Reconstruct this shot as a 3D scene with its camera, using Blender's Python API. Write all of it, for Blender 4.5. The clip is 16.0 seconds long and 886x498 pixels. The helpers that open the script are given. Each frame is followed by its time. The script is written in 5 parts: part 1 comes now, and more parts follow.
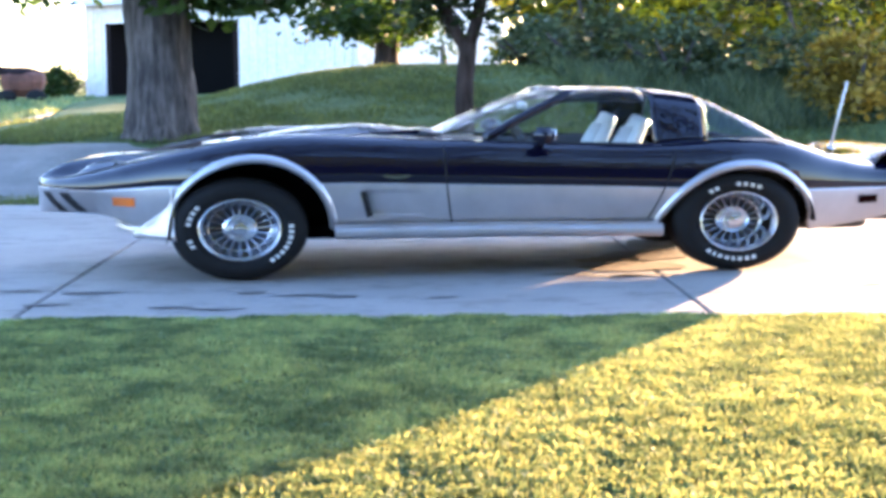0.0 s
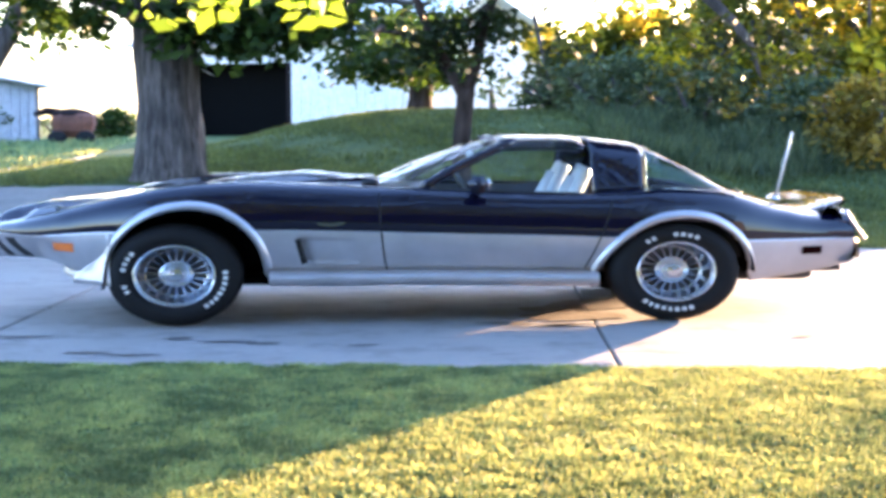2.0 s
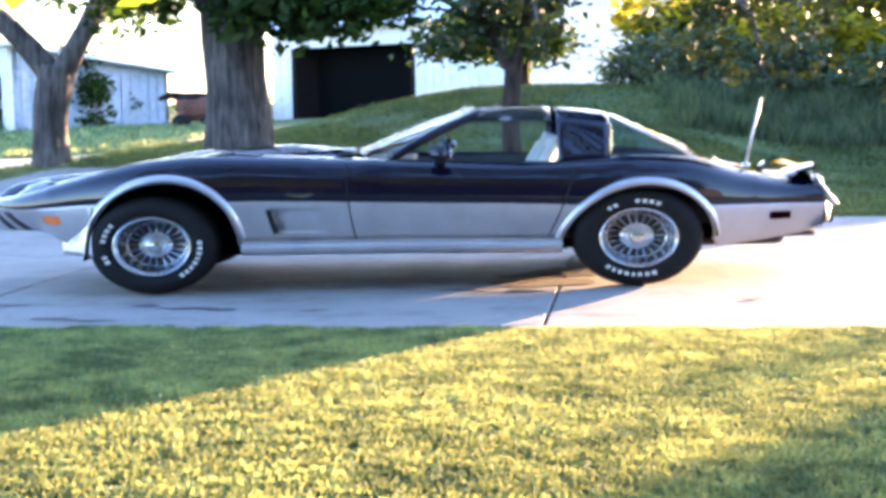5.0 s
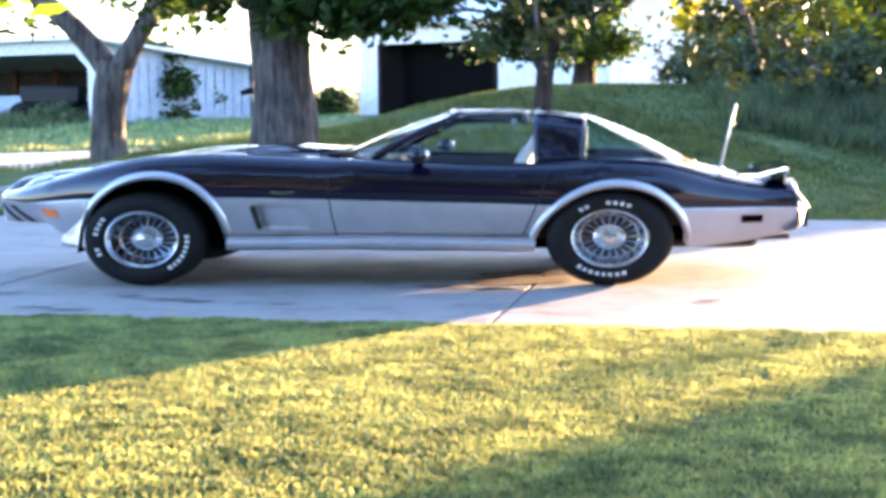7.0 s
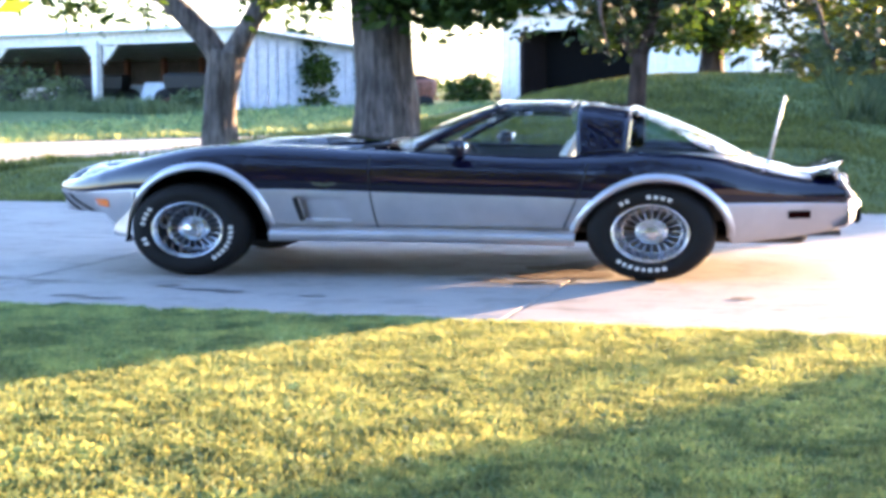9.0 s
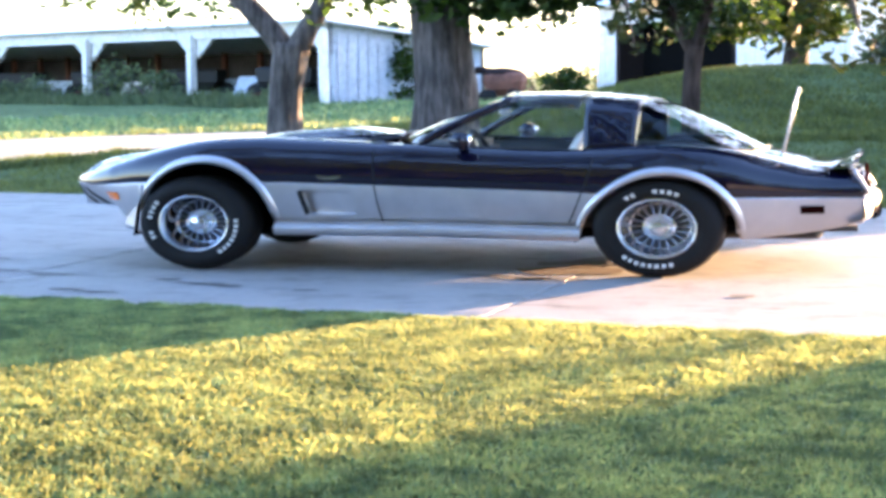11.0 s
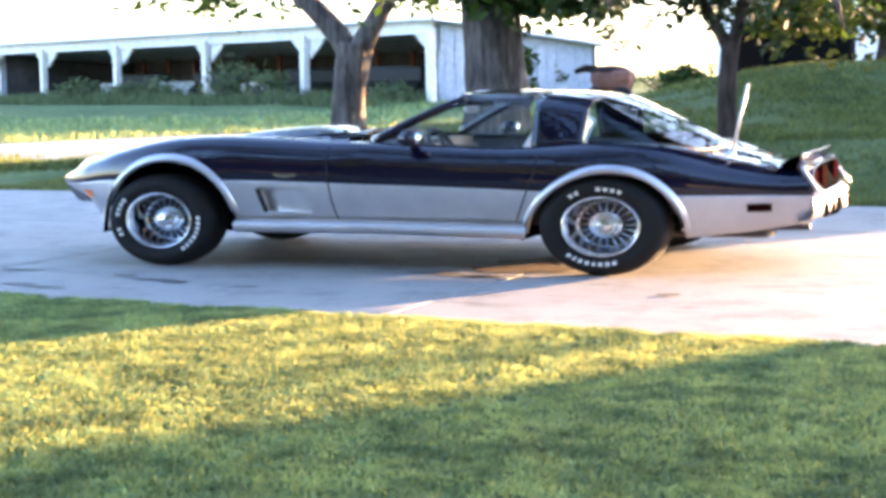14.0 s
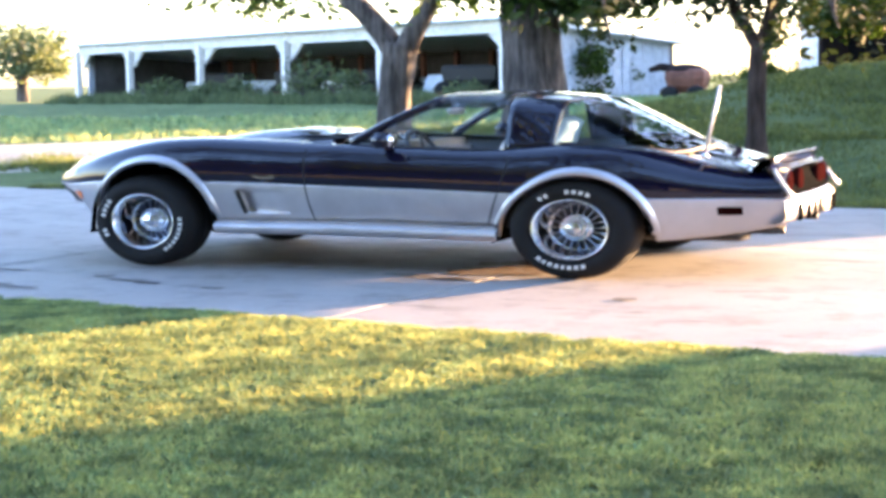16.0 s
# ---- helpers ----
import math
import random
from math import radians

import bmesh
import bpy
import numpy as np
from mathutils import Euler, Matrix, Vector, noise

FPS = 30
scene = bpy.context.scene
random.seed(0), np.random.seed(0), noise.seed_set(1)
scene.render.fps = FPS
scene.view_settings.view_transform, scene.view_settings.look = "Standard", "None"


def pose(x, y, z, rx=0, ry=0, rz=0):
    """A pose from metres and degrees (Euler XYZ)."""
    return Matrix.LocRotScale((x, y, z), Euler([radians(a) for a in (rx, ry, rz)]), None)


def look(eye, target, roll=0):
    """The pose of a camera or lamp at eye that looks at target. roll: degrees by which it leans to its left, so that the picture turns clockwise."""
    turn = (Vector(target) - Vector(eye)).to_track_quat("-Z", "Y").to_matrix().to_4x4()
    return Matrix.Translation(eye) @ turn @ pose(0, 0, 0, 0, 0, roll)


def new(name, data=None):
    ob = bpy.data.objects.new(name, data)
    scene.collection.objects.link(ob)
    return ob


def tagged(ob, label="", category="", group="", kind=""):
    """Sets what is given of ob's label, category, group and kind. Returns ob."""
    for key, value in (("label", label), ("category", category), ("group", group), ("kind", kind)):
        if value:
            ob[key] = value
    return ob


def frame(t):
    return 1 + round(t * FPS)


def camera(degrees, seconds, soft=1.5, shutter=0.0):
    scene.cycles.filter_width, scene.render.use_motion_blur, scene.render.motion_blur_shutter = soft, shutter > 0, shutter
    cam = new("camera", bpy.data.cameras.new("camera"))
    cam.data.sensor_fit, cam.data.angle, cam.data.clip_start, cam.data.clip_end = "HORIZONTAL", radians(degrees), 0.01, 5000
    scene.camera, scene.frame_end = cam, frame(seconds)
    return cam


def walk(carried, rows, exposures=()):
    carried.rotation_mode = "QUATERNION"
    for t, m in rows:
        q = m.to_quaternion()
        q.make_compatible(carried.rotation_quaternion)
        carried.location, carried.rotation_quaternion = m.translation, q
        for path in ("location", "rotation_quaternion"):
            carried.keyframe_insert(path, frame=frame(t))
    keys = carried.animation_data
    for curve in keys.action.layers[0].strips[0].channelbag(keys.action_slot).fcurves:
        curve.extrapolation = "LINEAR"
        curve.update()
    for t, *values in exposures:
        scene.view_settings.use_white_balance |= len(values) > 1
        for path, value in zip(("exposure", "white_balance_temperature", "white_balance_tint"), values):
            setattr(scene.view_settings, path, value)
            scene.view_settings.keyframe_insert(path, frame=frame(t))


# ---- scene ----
cam = camera(30.0, 16.0, soft=3.8)
PATH = [
    (0, (-0.023, -8.878, 0.987), (0.226, -6.905, 0.779), -0.4),
    (0.5, (0.09, -8.866, 0.958), (0.355, -6.895, 0.746), -0.3),
    (1, (0.288, -8.888, 0.968), (0.545, -6.914, 0.777), -0.3),
    (1.5, (0.483, -8.908, 1.039), (0.688, -6.926, 0.869), -0.5),
    (2, (0.676, -8.973, 1.02), (0.833, -6.986, 0.862), -0.1),
    (2.5, (0.785, -9.051, 0.972), (0.924, -7.063, 0.811), 0.2),
    (3, (0.965, -9.096, 1.014), (1.05, -7.106, 0.829), -0.1),
    (3.5, (1.112, -9.186, 1.007), (1.129, -7.195, 0.817), -0.6),
    (4, (1.2, -9.198, 1.001), (1.214, -7.208, 0.805), -0.8),
    (4.5, (1.38, -9.218, 0.959), (1.384, -7.227, 0.771), -0.7),
    (5, (1.664, -9.246, 0.971), (1.623, -7.255, 0.791), -1.2),
    (5.2, (1.785, -9.186, 0.959), (1.723, -7.194, 0.782), -1.5),
    (7.3, (2.458, -9.499, 1.023), (2.256, -7.518, 0.836), -0.7),
    (7.5, (2.542, -9.469, 1.036), (2.312, -7.491, 0.847), -0.9),
    (8, (2.708, -9.461, 1.028), (2.424, -7.491, 0.832), -0.6),
    (8.5, (2.84, -9.418, 1.034), (2.516, -7.455, 0.827), -0.6),
    (9, (2.992, -9.349, 1.026), (2.627, -7.392, 0.827), -0.5),
    (11.5, (3.712, -9.056, 1.007), (3.188, -7.137, 0.798), -0.5),
    (12, (3.916, -9.04, 0.999), (3.375, -7.126, 0.787), -0.4),
    (12.5, (4.031, -8.928, 0.99), (3.476, -7.018, 0.779), -1.1),
    (13, (4.177, -8.903, 0.995), (3.583, -7.004, 0.795), -1.4),
    (13.5, (4.322, -8.796, 0.996), (3.681, -6.912, 0.798), -1.2),
    (14, (4.538, -8.807, 0.993), (3.86, -6.936, 0.789), -1.0),
    (14.5, (4.653, -8.704, 0.984), (3.952, -6.842, 0.775), -1.2),
    (15, (4.81, -8.661, 0.999), (4.077, -6.811, 0.793), -1.4),
    (15.5, (4.986, -8.584, 0.997), (4.219, -6.748, 0.795), -1.4),
    (16, (5.147, -8.538, 1.0), (4.354, -6.713, 0.796), -1.1),
]
EXPOSURES = [(0.0, 4.58, 4970, 23), (0.6, 4.58, 4970, 23), (1.5, 4.53, 4960, 23), (5.0, 4.57, 4950, 23), (9.0, 4.60, 5060, 23), (14.0, 4.64, 5300, 23), (16.0, 4.62, 5390, 24)]
walk(cam, [(t, look(eye, target, roll)) for t, eye, target, roll in PATH], EXPOSURES)

# Heights in this place run at three quarters of the lengths.
SQ = 0.75


# ---------------------------------------------------------------- world and light
def build_world():
    world = bpy.data.worlds.new("sky")
    world.use_nodes = True
    nt = world.node_tree
    bg = nt.nodes["Background"]
    sky = nt.nodes.new("ShaderNodeTexSky")
    sky.sky_type = "NISHITA"
    sky.sun_disc = False
    sky.sun_elevation = SUN_ELEV
    sky.sun_rotation = SUN_AZ
    sky.air_density, sky.dust_density, sky.ozone_density = 1.0, 1.2, 1.0
    nt.links.new(sky.outputs[0], bg.inputs[0])
    bg.inputs[1].default_value = SKY_STRENGTH
    scene.world = world
    sun = bpy.data.lights.new("sun", "SUN")
    sun.energy, sun.angle, sun.color = SUN_STRENGTH, radians(0.5), (1.0, 0.57, 0.20)
    ob = new("sun", sun)
    d = Vector((math.sin(SUN_AZ) * math.cos(SUN_LOW), math.cos(SUN_AZ) * math.cos(SUN_LOW), math.sin(SUN_LOW)))
    ob.matrix_world = look(d * 50, (0, 0, 0))


SUN_AZ = math.atan2(0.745, 1.0)
SUN_LOW = radians(4.4)
SUN_ELEV = radians(9)
SUN_STRENGTH = 3.5
SKY_STRENGTH = 0.06
build_world()


# ---------------------------------------------------------------- materials
def mat_base(name):
    m = bpy.data.materials.new(name)
    m.use_nodes = True
    nt = m.node_tree
    return m, nt, nt.nodes["Principled BSDF"]


def noise_node(nt, scale, detail=4.0, rough=0.6, space="Object"):
    tc = nt.nodes.new("ShaderNodeTexCoord")
    n = nt.nodes.new("ShaderNodeTexNoise")
    n.inputs["Scale"].default_value = scale
    n.inputs["Detail"].default_value = detail
    n.inputs["Roughness"].default_value = rough
    nt.links.new(tc.outputs[space], n.inputs["Vector"])
    return n


def ramp(nt, src, stops):
    r = nt.nodes.new("ShaderNodeValToRGB")
    els = r.color_ramp.elements
    while len(els) < len(stops):
        els.new(0.5)
    for e, (p, c) in zip(els, stops):
        e.position = p
        e.color = (*c, 1)
    nt.links.new(src, r.inputs[0])
    return r


def mixc(nt, fac, a, b, mode="MIX"):
    m = nt.nodes.new("ShaderNodeMix")
    m.data_type, m.blend_type = "RGBA", mode
    if isinstance(fac, (int, float)):
        m.inputs[0].default_value = fac
    else:
        nt.links.new(fac, m.inputs[0])
    for s, v in ((6, a), (7, b)):
        if isinstance(v, tuple):
            m.inputs[s].default_value = (*v, 1)
        else:
            nt.links.new(v, m.inputs[s])
    return m.outputs[2]


def bump(nt, bsdf, src, strength, dist):
    b = nt.nodes.new("ShaderNodeBump")
    b.inputs["Strength"].default_value = strength
    b.inputs["Distance"].default_value = dist
    nt.links.new(src, b.inputs["Height"])
    nt.links.new(b.outputs[0], bsdf.inputs["Normal"])


def mottled(name, dark, light, scale, rough=0.8, metal=0.0, fine=8.0, bumpd=0.004, bumps=0.4, coat=0.0, spec=0.5):
    m, nt, p = mat_base(name)
    n1 = noise_node(nt, scale)
    n2 = noise_node(nt, scale * fine, 6.0, 0.7)
    r1 = ramp(nt, n1.outputs[0], ((0.3, dark), (0.7, light)))
    r2 = ramp(nt, n2.outputs[0], ((0.3, (0.72, 0.72, 0.72)), (0.7, (1.15, 1.15, 1.15))))
    nt.links.new(mixc(nt, 1.0, r1.outputs[0], r2.outputs[0], "MULTIPLY"), p.inputs["Base Color"])
    p.inputs["Roughness"].default_value = rough
    p.inputs["Metallic"].default_value = metal
    p.inputs["Coat Weight"].default_value = coat
    p.inputs["Coat Roughness"].default_value = 0.03
    p.inputs["Specular IOR Level"].default_value = spec
    if bumps:
        bump(nt, p, n2.outputs[0], bumps, bumpd)
    return m


def leafy(name, dark, light, glow, share=0.45, scale=0.9, low=(0.7, 0.75, 0.7), high=(1.2, 1.15, 1.0)):
    """Leaf or blade: diffuse with light passing through."""
    m, nt, p = mat_base(name)
    geo = nt.nodes.new("ShaderNodeNewGeometry")
    n = noise_node(nt, scale, 2.0)
    r = ramp(nt, geo.outputs["Random Per Island"], ((0.0, dark), (1.0, light)))
    r2 = ramp(nt, n.outputs[0], ((0.35, low), (0.66, high)))
    col = mixc(nt, 1.0, r.outputs[0], r2.outputs[0], "MULTIPLY")
    nt.links.new(col, p.inputs["Base Color"])
    p.inputs["Roughness"].default_value = 0.6
    p.inputs["Specular IOR Level"].default_value = 0.2
    t = nt.nodes.new("ShaderNodeBsdfTranslucent")
    nt.links.new(mixc(nt, 1.0, col, glow, "MULTIPLY"), t.inputs[0])
    mx = nt.nodes.new("ShaderNodeMixShader")
    mx.inputs[0].default_value = share
    nt.links.new(p.outputs[0], mx.inputs[1])
    nt.links.new(t.outputs[0], mx.inputs[2])
    nt.links.new(mx.outputs[0], nt.nodes["Material Output"].inputs[0])
    return m


def paint(name, col, rough=0.25, metal=0.0, coat=1.0, spec=0.5):
    m, nt, p = mat_base(name)
    n = noise_node(nt, 6.0, 5.0)
    d = tuple(c * 0.86 for c in col)
    r = ramp(nt, n.outputs[0], ((0.35, d), (0.65, col)))
    nt.links.new(r.outputs[0], p.inputs["Base Color"])
    p.inputs["Roughness"].default_value = rough
    p.inputs["Metallic"].default_value = metal
    p.inputs["Coat Weight"].default_value = coat
    p.inputs["Coat IOR"].default_value = 1.58
    p.inputs["Specular IOR Level"].default_value = spec
    p.inputs["Coat Roughness"].default_value = 0.025
    n2 = noise_node(nt, 11.0, 3.0)
    b = nt.nodes.new("ShaderNodeBump")
    b.inputs["Strength"].default_value = 0.08
    b.inputs["Distance"].default_value = 0.01
    nt.links.new(n2.outputs[0], b.inputs["Height"])
    nt.links.new(b.outputs[0], p.inputs["Coat Normal"])
    return m


def glass(name, tint, ior=1.5):
    m, nt, p = mat_base(name)
    nt.nodes.remove(p)
    tr = nt.nodes.new("ShaderNodeBsdfTransparent")
    tr.inputs[0].default_value = (*tint, 1)
    gl = nt.nodes.new("ShaderNodeBsdfGlossy")
    gl.inputs["Roughness"].default_value = 0.02
    lw = nt.nodes.new("ShaderNodeLayerWeight")
    lw.inputs[0].default_value = 0.5
    pw = nt.nodes.new("ShaderNodeMath")
    pw.operation = "POWER"
    nt.links.new(lw.outputs["Facing"], pw.inputs[0])
    pw.inputs[1].default_value = 5.0
    f0 = ((ior - 1) / (ior + 1)) ** 2
    fr = nt.nodes.new("ShaderNodeMath")
    fr.operation = "MULTIPLY_ADD"
    nt.links.new(pw.outputs[0], fr.inputs[0])
    fr.inputs[1].default_value, fr.inputs[2].default_value = 1 - f0, f0
    mx = nt.nodes.new("ShaderNodeMixShader")
    nt.links.new(fr.outputs[0], mx.inputs[0])
    nt.links.new(tr.outputs[0], mx.inputs[1])
    nt.links.new(gl.outputs[0], mx.inputs[2])
    nt.links.new(mx.outputs[0], nt.nodes["Material Output"].inputs[0])
    return m


def plain(name, col, rough=0.5, metal=0.0, spec=0.5):
    m, nt, p = mat_base(name)
    n = noise_node(nt, 14.0, 4.0)
    r = ramp(nt, n.outputs[0], ((0.3, tuple(c * 0.8 for c in col)), (0.7, col)))
    nt.links.new(r.outputs[0], p.inputs["Base Color"])
    p.inputs["Roughness"].default_value = rough
    p.inputs["Metallic"].default_value = metal
    p.inputs["Specular IOR Level"].default_value = spec
    return m


M_BLACK = paint("black_paint", (0.0042, 0.0036, 0.0165), rough=0.4, spec=0.0, coat=1.0)
M_SILVER = paint("silver_paint", (0.58, 0.57, 0.60), rough=0.36, metal=0.7, coat=0.5)
# alloy coloured dark for the shade deep inside the wheel
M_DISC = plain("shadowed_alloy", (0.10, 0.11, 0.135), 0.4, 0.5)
M_MAST = plain("bright_mast", (0.85, 0.85, 0.84), 0.3, 0.3)
M_RUBBER = plain("tyre_rubber", (0.008, 0.008, 0.009), 0.8, spec=0.3)
M_CHROME = plain("polished_alloy", (0.82, 0.84, 0.88), 0.09, 1.0)
M_ALLOY = plain("cast_alloy", (0.30, 0.32, 0.38), 0.22, 0.9)
M_DULL = plain("dull_trim", (0.16, 0.165, 0.18), 0.5, 0.3)
M_LETTER = plain("white_rubber", (0.75, 0.75, 0.73), 0.6)
M_DARK = plain("dark_plastic", (0.01, 0.01, 0.011), 0.6)
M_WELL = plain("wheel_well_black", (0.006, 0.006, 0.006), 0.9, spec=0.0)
M_SEAT = plain("silver_leather", (0.72, 0.72, 0.74), 0.45)
M_TRIM = plain("dark_interior", (0.03, 0.03, 0.032), 0.6)
M_GLASS = glass("tinted_glass", (0.93, 0.97, 0.96))
M_ROOFGLASS = glass("smoked_roof_glass", (0.45, 0.46, 0.48))
M_BACKGLASS = glass("rear_glass", (0.74, 0.90, 0.97), 1.6)
M_AMBER = plain("amber_lens", (0.85, 0.22, 0.03), 0.15)
M_RED = plain("red_lens", (0.013, 0.003, 0.003), 0.6, spec=0.0)
M_SEAM = plain("panel_gap", (0.008, 0.008, 0.009), 0.8)
M_LEAF = leafy("tree_leaf", (0.016, 0.034, 0.008), (0.062, 0.09, 0.018), (1.3, 1.5, 0.5), 0.32)
M_OUTER = leafy("outer_leaf", (0.010, 0.019, 0.006), (0.042, 0.056, 0.014), (1.2, 1.25, 0.5), 0.16)
M_GRASS = leafy("grass_blade", (0.072, 0.192, 0.126), (0.162, 0.325, 0.202), (2.30, 1.12, 0.50), 0.5, 5.5, (0.52, 0.57, 0.60), (1.50, 1.38, 1.20))
M_ROUGH = leafy("rough_grass_blade", (0.070, 0.098, 0.044), (0.160, 0.188, 0.078), (1.35, 1.25, 0.6), 0.4, 3.0)
M_WEED = leafy("weed_blade", (0.06, 0.088, 0.05), (0.17, 0.20, 0.115), (1.4, 1.4, 0.8), 0.35, 3.0)


def bark_material(name="bark", dark=(0.035, 0.030, 0.028), light=(0.17, 0.15, 0.138)):
    """Furrowed bark: streaks along the trunk over large pale and dark blotches."""
    m, nt, p = mat_base(name)
    tc = nt.nodes.new("ShaderNodeTexCoord")
    mp = nt.nodes.new("ShaderNodeMapping")
    mp.inputs["Scale"].default_value = (16, 16, 2.6)
    n = nt.nodes.new("ShaderNodeTexNoise")
    n.inputs["Scale"].default_value = 1.0
    n.inputs["Detail"].default_value = 6.0
    n.inputs["Roughness"].default_value = 0.65
    nt.links.new(tc.outputs["Object"], mp.inputs[0])
    nt.links.new(mp.outputs[0], n.inputs["Vector"])
    blot = noise_node(nt, 2.2, 4)
    r1 = ramp(nt, n.outputs[0], ((0.34, dark), (0.66, light)))
    r2 = ramp(nt, blot.outputs[0], ((0.35, (0.62, 0.62, 0.64)), (0.68, (1.2, 1.17, 1.15))))
    nt.links.new(mixc(nt, 1.0, r1.outputs[0], r2.outputs[0], "MULTIPLY"), p.inputs["Base Color"])
    p.inputs["Roughness"].default_value = 0.95
    p.inputs["Specular IOR Level"].default_value = 0.2
    bump(nt, p, n.outputs[0], 1.0, 0.03)
    return m


M_BARK = bark_material()
M_DARKBARK = bark_material("dark_bark", (0.018, 0.013, 0.011), (0.085, 0.062, 0.052))


# ---------------------------------------------------------------- mesh helpers
def shade(me, smooth=True):
    me.polygons.foreach_set("use_smooth", [smooth] * len(me.polygons))


def thing(name, x, y, z, label, category, group="", kind=""):
    ob = new(name)
    ob.empty_display_size = 0.1
    ob.location = (x, y, z)
    ob["base"] = (x, y, z)
    return tagged(ob, label, category, group, kind)


def part(name, bm, material, parent=None, label="", smooth=True, solid=0.0):
    me = bpy.data.meshes.new(name)
    if isinstance(bm, tuple):
        me.from_pydata(*bm)
    else:
        bmesh.ops.recalc_face_normals(bm, faces=bm.faces)
        bm.to_mesh(me)
        bm.free()
    me.materials.append(material)
    shade(me, smooth)
    ob = new(name, me)
    if parent is not None:
        base = Vector((0, 0, 0))
        up = parent
        while up is not None:
            base += Vector(up.location)
            up = up.parent
        me.transform(Matrix.Translation(-base))
        ob.parent = parent
    if label:
        ob["label"] = label
    if solid:
        md = ob.modifiers.new("thick", "SOLIDIFY")
        md.thickness = solid
        md.offset = -1
    return ob


def whole(name, bm, material, label, category, group="", kind="", smooth=True):
    return tagged(part(name, bm, material, None, "", smooth), label, category, group, kind)


def add_box(bm, lo, hi, bevel=0.0):
    c = [(a + b) / 2 for a, b in zip(lo, hi)]
    s = [b - a for a, b in zip(lo, hi)]
    r = bmesh.ops.create_cube(bm, size=1.0, matrix=Matrix.Translation(c) @ Matrix.Diagonal((*s, 1)))
    if bevel:
        es = list({e for v in r["verts"] for e in v.link_edges})
        bmesh.ops.bevel(bm, geom=es, offset=bevel, segments=2, affect="EDGES")
    return bm


def box(lo, hi, bevel=0.0):
    return add_box(bmesh.new(), lo, hi, bevel)


def add_tube(bm, pts, radii, n=8, caps=True):
    """Tapered tube along points."""
    rings = []
    pts = [Vector(p) for p in pts]
    for i, p in enumerate(pts):
        d = (pts[min(i + 1, len(pts) - 1)] - pts[max(i - 1, 0)]).normalized()
        a = d.orthogonal().normalized() if abs(d.z) < 0.9 else Vector((1, 0, 0))
        a = (a - d * a.dot(d)).normalized()
        if rings:
            a = (prev - d * prev.dot(d)).normalized()
        prev = a
        b = d.cross(a)
        r = radii[i] if isinstance(radii, (list, tuple)) else radii
        rings.append([bm.verts.new(p + (a * math.cos(k * 2 * math.pi / n) + b * math.sin(k * 2 * math.pi / n)) * r) for k in range(n)])
    for r0, r1 in zip(rings, rings[1:]):
        for k in range(n):
            bm.faces.new((r0[k], r0[(k + 1) % n], r1[(k + 1) % n], r1[k]))
    if caps:
        bm.faces.new(rings[0][::-1])
        bm.faces.new(rings[-1])
    return bm


def tube(pts, radii, n=8):
    return add_tube(bmesh.new(), pts, radii, n)


def add_grid(bm, rows, closed=False):
    """Faces between rows of points, None leaves a hole."""
    vs = [[bm.verts.new(p) for p in row] for row in rows]
    for a, b in zip(vs, vs[1:]):
        k = len(a)
        for i in range(k if closed else k - 1):
            bm.faces.new((a[i], a[(i + 1) % k], b[(i + 1) % k], b[i]))
    return vs


def grid(rows, closed=False):
    bm = bmesh.new()
    add_grid(bm, rows, closed)
    return bm


def lathe(profile, n, cx, cz, y_sign=1, squash=SQ):
    """Profile of (radius, y) turned about the y axis through (cx, cz)."""
    bm = bmesh.new()
    rows = []
    for r, y in profile:
        rows.append([(cx + r * math.cos(a), y, cz + r * math.sin(a) * squash) for a in [2 * math.pi * i / n for i in range(n)]])
    add_grid(bm, rows, True)
    return bm


def curve(x, xs, ys):
    """Smooth monotone-ish interpolation through knots."""
    xs, ys = list(xs), list(ys)
    if x <= xs[0]:
        return ys[0]
    if x >= xs[-1]:
        return ys[-1]
    i = max(k for k in range(len(xs) - 1) if xs[k] <= x)
    h = xs[i + 1] - xs[i]
    t = (x - xs[i]) / h
    def slope(k):
        if k == 0:
            return (ys[1] - ys[0]) / (xs[1] - xs[0])
        if k == len(xs) - 1:
            return (ys[-1] - ys[-2]) / (xs[-1] - xs[-2])
        return (ys[k + 1] - ys[k - 1]) / (xs[k + 1] - xs[k - 1])
    m0, m1 = slope(i) * h, slope(i + 1) * h
    return (2 * t**3 - 3 * t**2 + 1) * ys[i] + (t**3 - 2 * t**2 + t) * m0 + (-2 * t**3 + 3 * t**2) * ys[i + 1] + (t**3 - t**2) * m1


def sstep(a, b, v):
    t = min(1.0, max(0.0, (v - a) / (b - a)))
    return t * t * (3 - 2 * t)


# ---------------------------------------------------------------- ground
def drive_near(x):
    return -2.585 - 0.133 * x


def drive_far(x):
    return 4.25 - 0.13 * x


LANE_X = (-30, -16, -12, -9.5, -8.5, -7.3, -5.5, -5.2, -4.6, -4.2, -3.8, -3.4, -3.1)
LANE_NEAR = (8.5, 7.5, 7.2, 7.2, 7.2, 7.2, 7.3, 7.8, 9.6, 12.4, 15.2, 18.0, 20.3)
LANE_FAR = (11.5, 10.6, 10.6, 11.6, 14.2, 16.2, 18.2, 18.5, 19.0, 19.4, 19.8, 20.2, 20.6)


